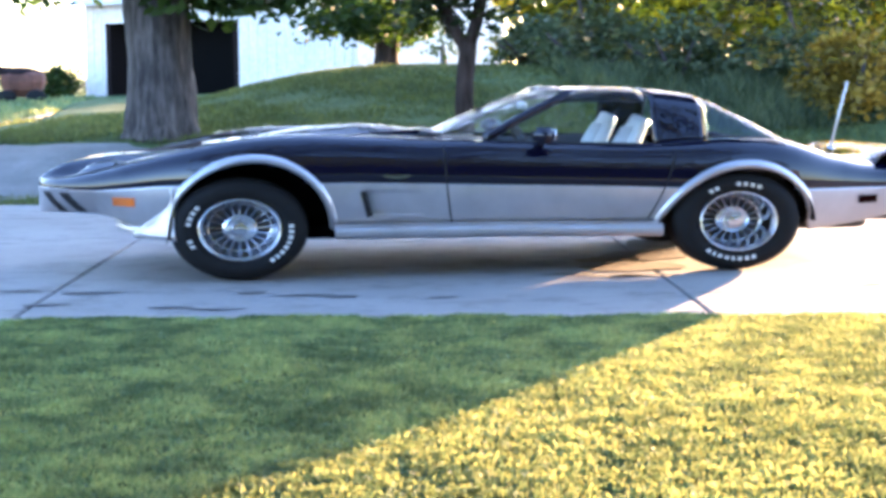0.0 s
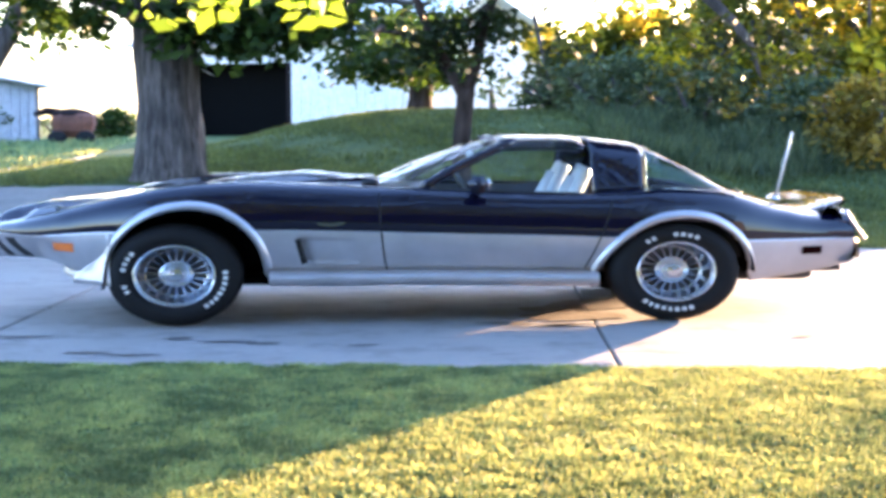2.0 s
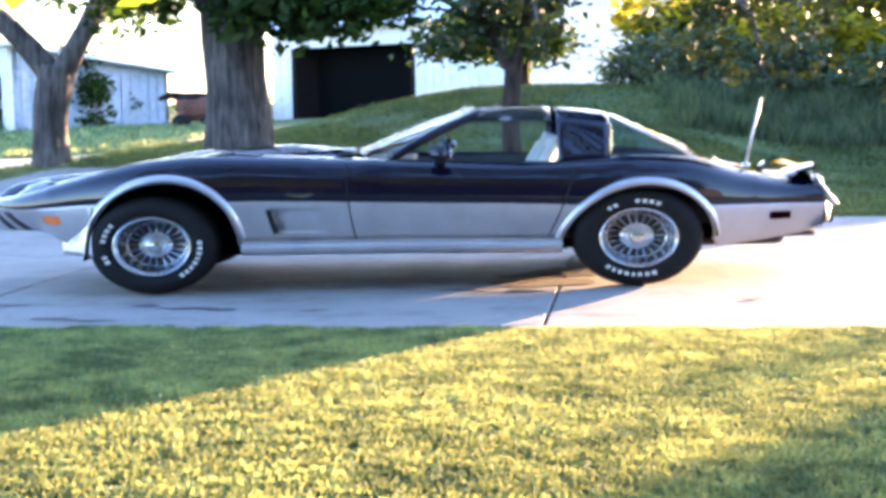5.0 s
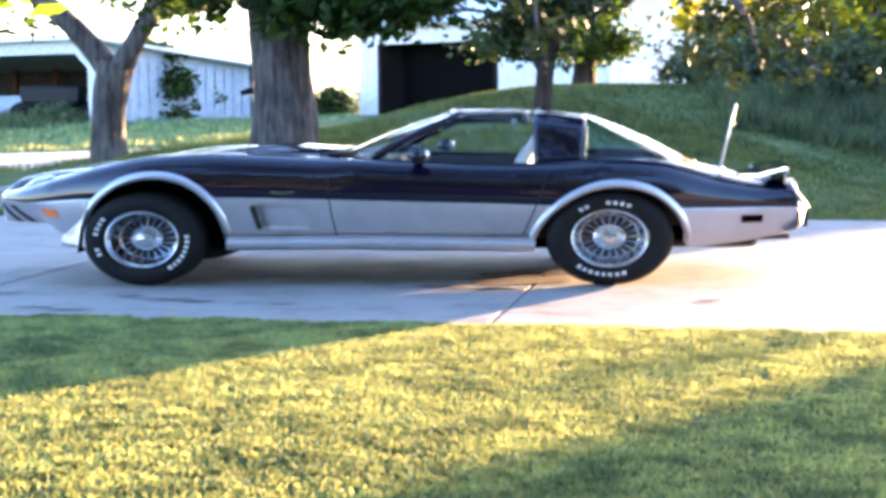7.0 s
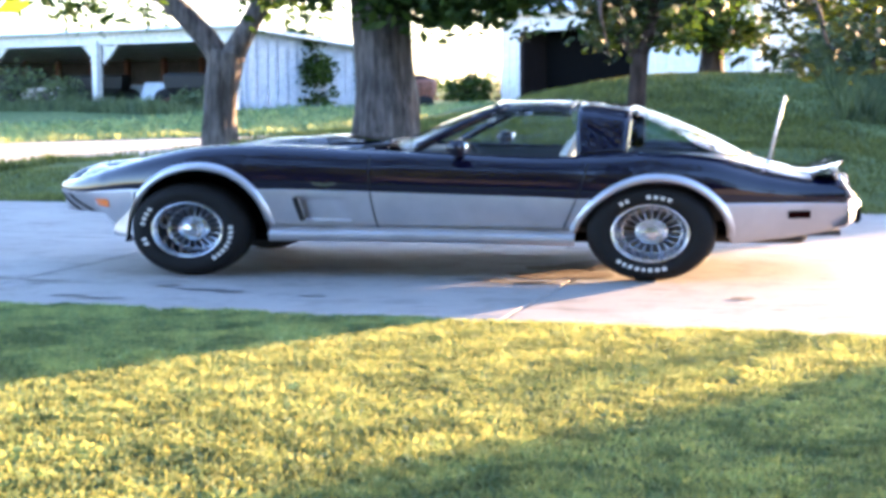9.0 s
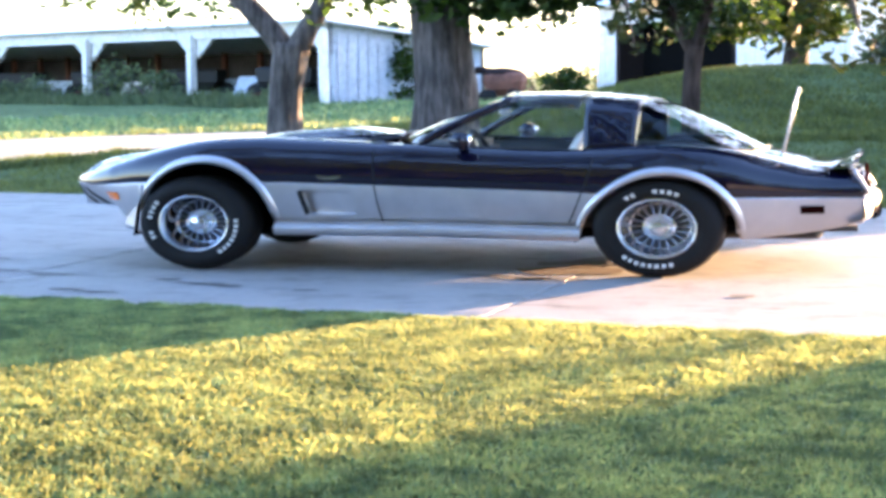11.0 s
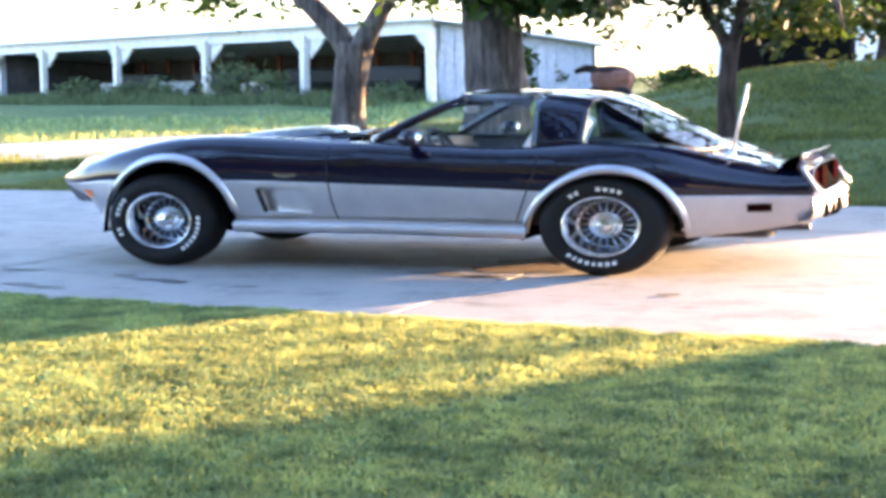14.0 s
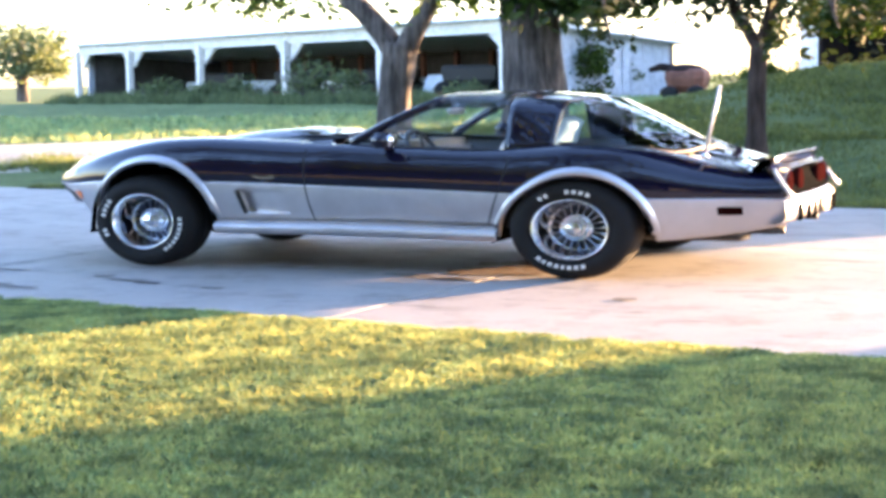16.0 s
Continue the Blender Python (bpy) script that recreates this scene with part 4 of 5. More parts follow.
def leaf_mesh(centres, per, size, rng, spread, flat=1.0):
    """Many small leaves, in tufts round the given centres."""
    cs = np.asarray(centres, float)
    n = len(cs) * per
    c = np.repeat(cs, per, axis=0)
    rad = np.repeat(np.asarray(spread, float) * np.ones(len(cs)), per)[:, None]
    d = rng.normal(size=(n, 3))
    d /= np.linalg.norm(d, axis=1)[:, None]
    p = c + d * rad * rng.random((n, 1)) ** 0.5 * np.array([1, 1, SQ * flat])
    a = rng.normal(size=(n, 3))
    a /= np.linalg.norm(a, axis=1)[:, None]
    b = np.cross(a, rng.normal(size=(n, 3)))
    b /= np.linalg.norm(b, axis=1)[:, None]
    s = size * (0.6 + 0.8 * rng.random((n, 1)))
    a, b = a * s, b * s * 0.55
    a[:, 2] *= SQ
    b[:, 2] *= SQ
    v = np.stack([p - a, p - a * 0.1 + b, p + a, p - a * 0.1 - b], 1).reshape(-1, 3)
    f = np.arange(n * 4).reshape(-1, 4)
    return v.tolist(), [], f.tolist()


def bark_tube(bm, pts, radii, n, rng, rough=0.06):
    """A limb with an uneven, ridged skin."""
    rings = []
    pts = [Vector(p) for p in pts]
    ph = rng.random() * 6
    for i, p in enumerate(pts):
        d = (pts[min(i + 1, len(pts) - 1)] - pts[max(i - 1, 0)]).normalized()
        a = Vector((1, 0, 0)) - d * d.x
        a = a.normalized() if a.length > 0.2 else Vector((0, 1, 0))
        b = d.cross(a)
        ring = []
        for k in range(n):
            t = k * 2 * math.pi / n
            r = radii[i] * (1 + rough * math.sin(5 * t + ph + 0.4 * i) + rough * 0.7 * math.sin(9 * t + 2 * ph - 0.3 * i) + rough * 0.5 * (rng.random() - 0.5))
            ring.append(bm.verts.new(p + (a * math.cos(t) + b * math.sin(t)) * r))
        rings.append(ring)
    for r0, r1 in zip(rings, rings[1:]):
        for k in range(n):
            bm.faces.new((r0[k], r0[(k + 1) % n], r1[(k + 1) % n], r1[k]))
    bm.faces.new(rings[-1])


def smooth_path(pts, n):
    ks = list(range(len(pts)))
    return [tuple(curve(i / n * (len(pts) - 1), ks, [p[a] for p in pts]) for a in range(3)) for i in range(n + 1)]


def make_tree(name, x, y, trunk, limbs, tufts, label, leaf=0.075, per=26, seed=1, spread=0.5, group="", mat=None, bark=None):
    """trunk: list of (dx, dy, z, radius); limbs: lists of the same; tufts: (centre, extent, count) clouds of leaf tufts."""
    rng = np.random.default_rng(seed)
    rnd = random.Random(seed)
    z0 = ground_z(x, y)
    tree = thing(name, x, y, z0, label, "tree", group)
    def limb(nodes, sides, rough):
        bm = bmesh.new()
        n = max(8, len(nodes) * 5)
        path = smooth_path([(x + a, y + b, c) for a, b, c, r in nodes], n)
        ks = list(range(len(nodes)))
        rad = [curve(i / n * (len(nodes) - 1), ks, [q[3] for q in nodes]) for i in range(n + 1)]
        bark_tube(bm, path, rad, sides, rnd, rough)
        return bm
    part("trunk", limb(trunk, 28, 0.05), bark or M_BARK, tree, "furrowed bark")
    for l in limbs:
        part("limb", limb(l, 12, 0.05), bark or M_BARK, tree)
    centres = []
    spreads = []
    for (cx, cy, cz), (ex, ey, ez), count in tufts:
        for _ in range(count):
            d = rng.normal(size=3)
            d /= np.linalg.norm(d)
            r = rng.random() ** 0.4
            centres.append((x + cx + d[0] * ex * r, y + cy + d[1] * ey * r, cz + d[2] * ez * r))
            spreads.append(spread * (0.5 + 0.8 * rng.random()))
    if centres:
        part("crown", leaf_mesh(centres, per, leaf, rng, spreads), mat or M_LEAF, tree, "loose green leaves with gaps of sky", smooth=False)
    return tree


def build_trees():
    shade_tree = make_tree("shade_tree", -0.70, 7.33,
              [(0, 0, 0.20, 0.48), (0.0, 0, 0.46, 0.375), (0.0, 0, 0.8, 0.325), (-0.02, 0, 1.3, 0.30), (-0.03, 0, 2.1, 0.30), (-0.02, 0, 3.2, 0.26), (0.1, 0, 4.4, 0.18)],
              [[(0, 0, 1.75, 0.10), (0.7, -0.2, 2.05, 0.07), (1.6, -0.4, 2.15, 0.045), (2.5, -0.5, 2.1, 0.02)],
               [(0, 0, 1.9, 0.10), (-0.8, -0.2, 2.2, 0.07), (-1.8, -0.4, 2.3, 0.04)],
               [(0, 0, 2.6, 0.14), (0.9, 0.3, 3.2, 0.1), (2.0, 0.6, 3.9, 0.05)],
               [(0, 0, 2.7, 0.14), (-0.9, 0.4, 3.3, 0.1), (-2.1, 0.6, 3.9, 0.05)]],
              # the second cloud is unseen, added over the car to darken its reflections
              [((0, 0, 4.7), (3.6, 3.2, 1.4), 260), ((3.7, -5.2, 3.2), (2.0, 2.1, 0.5), 260), ((1.0, -0.3, 1.97), (0.9, 0.8, 0.22), 60), ((0.4, -0.5, 1.88), (0.6, 0.3, 0.18), 26), ((-0.9, -0.4, 1.95), (0.4, 0.3, 0.10), 6), ((-1.2, -0.5, 2.4), (1.2, 1.0, 0.30), 30)],
              "large shade tree with a thick grey trunk beside the driveway", leaf=0.085, per=30, seed=3, spread=0.42)
    # its outer limb reaches over the driveway and ends in drooping sprays
    rng = np.random.default_rng(44)
    part("limb", tube(smooth_path([(-0.7, 7.3, 2.6), (0.6, 5.2, 2.95), (1.9, 2.8, 2.7), (2.7, 1.7, 2.2), (3.3, 1.2, 1.6), (3.45, 1.1, 1.25)], 24), [0.10 * (1 - i / 24) ** 0.8 + 0.005 for i in range(25)], 8), M_BARK, shade_tree)
    part("limb", tube(smooth_path([(1.9, 2.8, 2.7), (2.0, 1.7, 2.2), (2.05, 1.1, 1.55), (2.12, 1.0, 1.2)], 16), [0.03 * (1 - i / 16) + 0.004 for i in range(17)], 6), M_BARK, shade_tree)
    spray = [(3.42 + 0.42 * rng.normal() * 0.6, 1.2 + 0.3 * rng.normal(), 1.06 + 0.55 * rng.random() ** 0.8) for _ in range(60)]
    spray += [(2.02 + 0.17 * rng.normal(), 1.0 + 0.2 * rng.normal(), 1.28 + 0.30 * rng.random()) for _ in range(16)] + [(2.15, 1.0, 1.16), (2.13, 1.0, 1.24), (2.17, 1.02, 1.20)]
    for p in spray[:75]:
        for _ in range(4):
            part("leaf", leaf_mesh([p], 1, 0.040, rng, [0.10]), M_OUTER, shade_tree, smooth=False)
    tagged(part("leaf_spray", leaf_mesh(spray, 5, 0.040, rng, [0.10] * len(spray)), M_OUTER, shade_tree, smooth=False), kind="stuff")
    make_tree("forked_tree", -3.0, 8.85,
              [(0, 0, 0.2, 0.26), (0.0, 0, 0.36, 0.215), (0.02, 0, 0.8, 0.185), (0.08, 0, 1.2, 0.20), (0.12, 0, 1.42, 0.20)],
              [[(0.08, 0, 1.25, 0.15), (-0.12, 0, 1.55, 0.135), (-0.48, -0.1, 1.96, 0.12), (-1.2, -0.2, 2.6, 0.09), (-1.9, -0.2, 3.4, 0.04)],
               [(0.12, 0, 1.25, 0.14), (0.32, 0, 1.6, 0.12), (0.52, 0.05, 1.98, 0.11), (0.8, 0.1, 2.7, 0.09), (1.3, 0.1, 3.6, 0.04)]],
              [((-0.6, 0, 4.6), (2.4, 2.0, 1.0), 120), ((-1.3, -0.1, 1.93), (0.7, 0.5, 0.10), 9), ((-2.4, 0, 2.02), (0.8, 0.6, 0.10), 6), ((1.0, 0, 2.1), (0.6, 0.6, 0.2), 16)],
              "forked tree with a smooth grey trunk beside the lane", leaf=0.07, per=24, seed=5, spread=0.38)
    make_tree("young_tree", 1.99, 5.48,
              [(0, 0, 0.25, 0.11), (0.0, 0, 0.5, 0.085), (0.0, 0, 0.9, 0.078), (0.03, 0, 1.27, 0.075)],
              [[(0.02, 0, 1.2, 0.06), (-0.12, 0, 1.45, 0.05), (-0.28, 0, 1.75, 0.042), (-0.5, 0, 2.3, 0.03)],
               [(0.03, 0, 1.2, 0.062), (0.12, 0, 1.5, 0.055), (0.18, 0, 1.8, 0.048), (0.4, 0, 2.4, 0.03)],
               [(-0.2, 0, 1.6, 0.03), (-0.5, 0.1, 1.75, 0.02), (-0.8, 0.1, 1.78, 0.01)]],
              [((-0.30, 0, 1.66), (0.30, 0.30, 0.14), 11), ((0.2, 0.1, 1.85), (0.4, 0.4, 0.12), 10), ((-0.05, 0.0, 1.55), (0.34, 0.35, 0.20), 17), ((0.06, 0, 1.78), (0.5, 0.5, 0.14), 17), ((0.3, 0, 3.2), (1.5, 1.2, 0.7), 130), ((0.2, 0, 2.55), (0.8, 0.7, 0.3), 40), ((-0.6, 0, 2.5), (0.5, 0.6, 0.25), 24), ((0.95, 0, 2.6), (0.8, 0.7, 0.35), 36)],
              "slender dark-barked forked tree at the foot of the mound", bark=M_DARKBARK, mat=M_OUTER, leaf=0.055, per=15, seed=8, spread=0.26)
    make_tree("orchard_tree", 2.38, 17.0,
              [(0, 0, 0.9, 0.26), (0, 0, 1.2, 0.20), (0.02, 0, 1.8, 0.17), (0.0, 0, 2.5, 0.14)],
              [[(0, 0, 1.9, 0.10), (-0.6, 0, 2.4, 0.07), (-1.2, 0, 2.8, 0.04)], [(0, 0, 1.9, 0.10), (0.6, 0, 2.4, 0.07), (1.2, 0, 2.9, 0.04)], [(0, 0, 2.0, 0.10), (-0.4, -1.8, 2.35, 0.07), (-0.8, -3.8, 2.2, 0.04), (-0.9, -4.8, 1.95, 0.015)]],
              [((0.2, 0, 4.5), (3.0, 2.0, 1.1), 150), ((-0.1, 0, 2.45), (0.9, 0.9, 0.45), 60), ((0.1, 0, 1.82), (0.85, 0.7, 0.28), 76), ((-0.8, -4.4, 1.74), (0.7, 0.9, 0.30), 64), ((-0.5, -2.4, 2.2), (0.6, 1.2, 0.25), 30)],
              "small dark-barked tree on the grassy mound", bark=M_DARKBARK, leaf=0.07, per=22, seed=11, spread=0.34)
    make_tree("sapling", 4.9, 30.0, [(0, 0, 0.5, 0.12), (0.05, 0, 1.0, 0.10), (0.0, 0, 1.7, 0.05)], [], [((0.0, 0, 1.75), (0.5, 0.5, 0.3), 12)],
              "thin young tree far behind the mound", leaf=0.07, per=14, seed=12, spread=0.25)


def bush(name, x, y, w, d, h, label, seed, leaf=0.07, n=60, per=26, mat=None):
    """A shrub: several stems from the ground and a ragged mass of leaves."""
    rng = np.random.default_rng(seed)
    z0 = ground_z(x, y)
    b = thing(name, x, y, z0, label, "shrub")
    for k in range(5):
        a = rng.random() * 6.28
        part("stem", tube([(x, y, z0 - 0.05), (x + 0.25 * w * math.cos(a), y + 0.25 * d * math.sin(a), z0 + h * 0.4), (x + 0.42 * w * math.cos(a), y + 0.42 * d * math.sin(a), z0 + h * 0.8)], [0.05, 0.035, 0.01], 6), M_BARK, b)
    cs, sp = [], []
    for _ in range(n):
        u = rng.random() ** 0.6
        a = rng.random() * 6.28
        zz = rng.random()
        prof = math.sqrt(max(0.05, 1 - (zz * 1.02 - 0.25) ** 2 / 0.65))
        cs.append((x + 0.5 * w * u * prof * math.cos(a), y + 0.5 * d * u * prof * math.sin(a), z0 + 0.1 + h * zz * (0.85 + 0.25 * rng.random())))
        sp.append(0.14 * min(w, 3) + 0.12 * rng.random())
    part("foliage", leaf_mesh(cs, per, leaf, rng, sp), mat or M_LEAF, b, "dense small leaves", smooth=False)
    return b


def build_thicket():
    # the last shrub is out of view, added to block sun under the car
    for i, (x, y, w, d, h) in enumerate(((4.7, 14.0, 2.0, 1.8, 1.0), (6.2, 12.8, 2.4, 2.0, 1.5), (7.9, 12.0, 2.6, 2.2, 2.0), (9.25, 11.8, 2.8, 2.2, 2.6), (5.9, 16.4, 3.0, 2.4, 1.0), (9.0, 15.6, 2.6, 2.2, 1.1), (9.95, 11.7, 1.5, 1.6, 1.9))):
        thin = i in (0, 1, 2, 4)
        # right-hand shrubs take the sun-coloured leaf, left ones the darker leaf
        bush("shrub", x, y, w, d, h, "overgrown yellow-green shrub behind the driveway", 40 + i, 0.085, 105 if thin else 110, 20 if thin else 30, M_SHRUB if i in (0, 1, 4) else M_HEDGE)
    for i, (x, y, w, h) in enumerate(((4.5, 11.6, 1.5, 0.6), (5.4, 11.0, 1.6, 0.62), (6.7, 10.6, 1.8, 0.5), (8.0, 10.2, 1.7, 0.45), (9.2, 10.0, 1.5, 0.45), (4.0, 12.8, 1.5, 0.45))):
        bush("scrub_bush", x, y, w, 1.1, h, "grey-green weedy scrub at the lawn edge", 110 + i, 0.05, 60, 30, M_WEED)
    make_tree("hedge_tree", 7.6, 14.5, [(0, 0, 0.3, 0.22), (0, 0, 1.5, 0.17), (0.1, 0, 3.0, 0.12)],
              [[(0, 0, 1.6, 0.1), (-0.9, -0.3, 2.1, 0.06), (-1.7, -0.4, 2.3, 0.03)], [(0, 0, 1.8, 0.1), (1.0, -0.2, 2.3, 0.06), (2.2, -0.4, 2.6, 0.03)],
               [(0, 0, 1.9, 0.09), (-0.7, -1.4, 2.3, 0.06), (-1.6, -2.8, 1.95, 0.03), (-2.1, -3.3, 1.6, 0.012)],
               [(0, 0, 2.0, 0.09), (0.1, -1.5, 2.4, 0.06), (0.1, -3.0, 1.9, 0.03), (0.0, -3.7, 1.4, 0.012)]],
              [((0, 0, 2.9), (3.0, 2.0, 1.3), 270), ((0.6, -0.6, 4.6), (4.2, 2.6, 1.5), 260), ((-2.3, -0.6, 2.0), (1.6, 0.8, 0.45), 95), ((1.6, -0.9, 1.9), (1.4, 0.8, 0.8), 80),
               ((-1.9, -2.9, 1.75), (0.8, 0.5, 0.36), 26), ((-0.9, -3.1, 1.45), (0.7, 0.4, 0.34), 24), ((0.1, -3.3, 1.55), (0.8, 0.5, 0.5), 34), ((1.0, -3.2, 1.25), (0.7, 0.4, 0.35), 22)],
              "broad leafy tree above the thicket, sunlight put into its yellow-green leaf colour", leaf=0.095, per=19, seed=21, spread=0.34, mat=M_HEDGE)
    bush("sun_gold_bush", 6.95, 9.3, 1.3, 1.1, 0.85, "bush beyond the driveway, sunlight's gold put into its leaf colour", 130, 0.06, 80, 26, M_GOLD)
    # unseen shrubs added further along the drive to shade the lawn and south wall
    for i, (x, y, w, d, h) in enumerate(((17.5, 12.4, 3.4, 2.6, 3.6), (19.5, 15.0, 3.4, 2.6, 3.8), (20.3, 13.0, 3.6, 2.8, 4.0), (23.5, 13.8, 3.8, 3.0, 4.2), (26.8, 14.6, 4.4, 3.0, 5.2), (30.4, 15.2, 4.6, 3.0, 5.6), (34.2, 15.6, 4.6, 3.0, 5.8))):
        bush("unseen_shade_shrub", x, y, w, d, h, "tall unseen shrub added to shade the lawn", 60 + i, 0.20, 520, 40)

    # unseen sapling, its leaves and twigs set to throw a blotch on the lawn
    make_tree("sapling", 14.52, 12.0, [(0, 0, 0.0, 0.03), (0.0, 0, 1.1, 0.018), (0.02, 0, 1.9, 0.008)],
              [[(0.0, 0, 1.56, 0.006), (-0.2, 0, 1.636, 0.012), (-0.52, 0, 1.645, 0.008)], [(0.0, 0, 1.58, 0.006), (0.15, 0, 1.660, 0.012), (0.40, 0, 1.670, 0.008)]],
              [((-0.02, 0, 1.59), (0.20, 0.12, 0.026), 80)],
              "thin unseen sapling added to cast a dark patch on the lawn", leaf=0.03, per=16, seed=23, spread=0.022)


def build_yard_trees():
    """The broad unseen trees over the near lawn; one sunlit spray of leaves hangs low."""
    make_tree("unseen_yard_tree", -3.6, -6.6, [(0, 0, -0.05, 0.36), (0, 0, 0.3, 0.28), (0, 0, 1.5, 0.24), (0.2, -0.2, 3.0, 0.18)],
              [[(0, 0, 1.4, 0.12), (1.4, 0.6, 1.95, 0.09), (2.9, 1.3, 2.0, 0.05), (3.7, 1.8, 1.62, 0.02), (3.95, 1.95, 1.40, 0.008)],
               [(0.1, 0, 2.2, 0.12), (1.8, -1.2, 2.9, 0.09), (4.2, -2.6, 3.5, 0.04)],
               [(0.1, 0, 2.2, 0.12), (-0.6, 0.2, 3.0, 0.09), (-0.9, 0.4, 3.6, 0.04)]],
              # high crown clouds out of view, enlarged to darken the car's reflections
              [((3.1, -2.4, 3.1), (4.3, 3.4, 1.1), 580), ((4.6, -2.6, 5.0), (5.6, 4.2, 1.3), 520), ((4.6, 3.0, 5.2), (5.0, 2.6, 0.9), 280), ((3.4, 1.5, 1.90), (0.6, 0.4, 0.12), 14)],
              "broad yard tree overhanging the lawn", leaf=0.085, per=30, seed=31, spread=0.45)
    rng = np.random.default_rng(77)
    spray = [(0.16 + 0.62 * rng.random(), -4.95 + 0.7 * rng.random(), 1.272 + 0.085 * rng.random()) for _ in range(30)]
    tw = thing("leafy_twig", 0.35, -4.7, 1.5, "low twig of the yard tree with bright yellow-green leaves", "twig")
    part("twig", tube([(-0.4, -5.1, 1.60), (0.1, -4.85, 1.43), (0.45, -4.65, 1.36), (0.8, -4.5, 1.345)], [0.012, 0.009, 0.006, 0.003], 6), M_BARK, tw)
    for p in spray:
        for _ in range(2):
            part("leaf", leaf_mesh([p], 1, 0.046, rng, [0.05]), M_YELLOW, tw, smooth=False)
    # second tree is unseen, added only to darken the car's reflections
    make_tree("unseen_yard_tree", 9.5, -12.5, [(0, 0, -0.05, 0.36), (0, 0, 0.3, 0.28), (0, 0, 1.5, 0.24), (0.2, -0.2, 3.0, 0.18)],
              [[(0, 0, 1.8, 0.12), (-1.8, 0.6, 2.6, 0.09), (-3.9, 1.3, 3.2, 0.05)], [(0.1, 0, 2.2, 0.12), (1.8, 0.2, 2.9, 0.09), (3.2, 0.6, 3.5, 0.04)]],
              [((-1.4, 0.8, 3.2), (5.0, 3.4, 1.2), 620), ((-0.6, 1.0, 5.0), (5.0, 4.0, 1.3), 420)],
              "broad unseen tree added behind the lawn to darken the car's reflections", leaf=0.085, per=30, seed=32, spread=0.45)


def build_backdrop():
    m = mottled("backdrop_dark", (0.028, 0.030, 0.034), (0.05, 0.052, 0.058), 0.7, 0.85)
    bm = bmesh.new()
    # unseen wall added behind the lawn so the black paint reflects dark
    add_box(bm, (-9.5, -17.4, -0.1), (24, -17.0, 5.4))
    whole("wall_south", bm, m, "plain unseen wall added to give the car dark reflections", "wall", kind="structure", smooth=False)


# ---------------------------------------------------------------- barn, shed, far things
M_WHITE = mottled("weathered_white_boards", (0.72, 0.68, 0.64), (0.86, 0.81, 0.77), 0.8, 0.8, fine=14)
M_TIN = mottled("galvanised_sheet", (0.38, 0.42, 0.49), (0.50, 0.54, 0.61), 0.5, 0.6, metal=0.1, fine=16)
M_RUST = mottled("rusty_steel", (0.09, 0.035, 0.022), (0.2, 0.08, 0.05), 2.0, 0.8)
# near-black puts the barn's inside shade into colour; the wagon cover is truly dark
M_SHADE = plain("barn_shade_wagon_dark", (0.02, 0.014, 0.013), 0.95, spec=0.1)
# dark grey that carries the shade inside the shed
M_LINING = mottled("shade_grey_shed_boards", (0.05, 0.045, 0.046), (0.10, 0.09, 0.09), 1.2, 0.95, fine=6, spec=0.1)
M_ROOF = mottled("tin_roof", (0.66, 0.67, 0.69), (0.78, 0.79, 0.80), 0.6, 0.5, metal=0.1)


def quad(p0, p1, z0, z1, z0b=None, z1b=None, thick=0.12):
    """An upright wall between two plan points, with thickness."""
    (x0, y0), (x1, y1) = p0, p1
    d = Vector((x1 - x0, y1 - y0)).normalized()
    nx, ny = -d.y * thick, d.x * thick
    bm = bmesh.new()
    a = [bm.verts.new(v) for v in ((x0, y0, z0), (x1, y1, z0 if z0b is None else z0b), (x1, y1, z1 if z1b is None else z1b), (x0, y0, z1))]
    b = [bm.verts.new((v.co.x + nx, v.co.y + ny, v.co.z)) for v in a]
    bm.faces.new(a)
    bm.faces.new(b[::-1])
    for i in range(4):
        bm.faces.new((a[i], b[i], b[(i + 1) % 4], a[(i + 1) % 4]))
    return bm


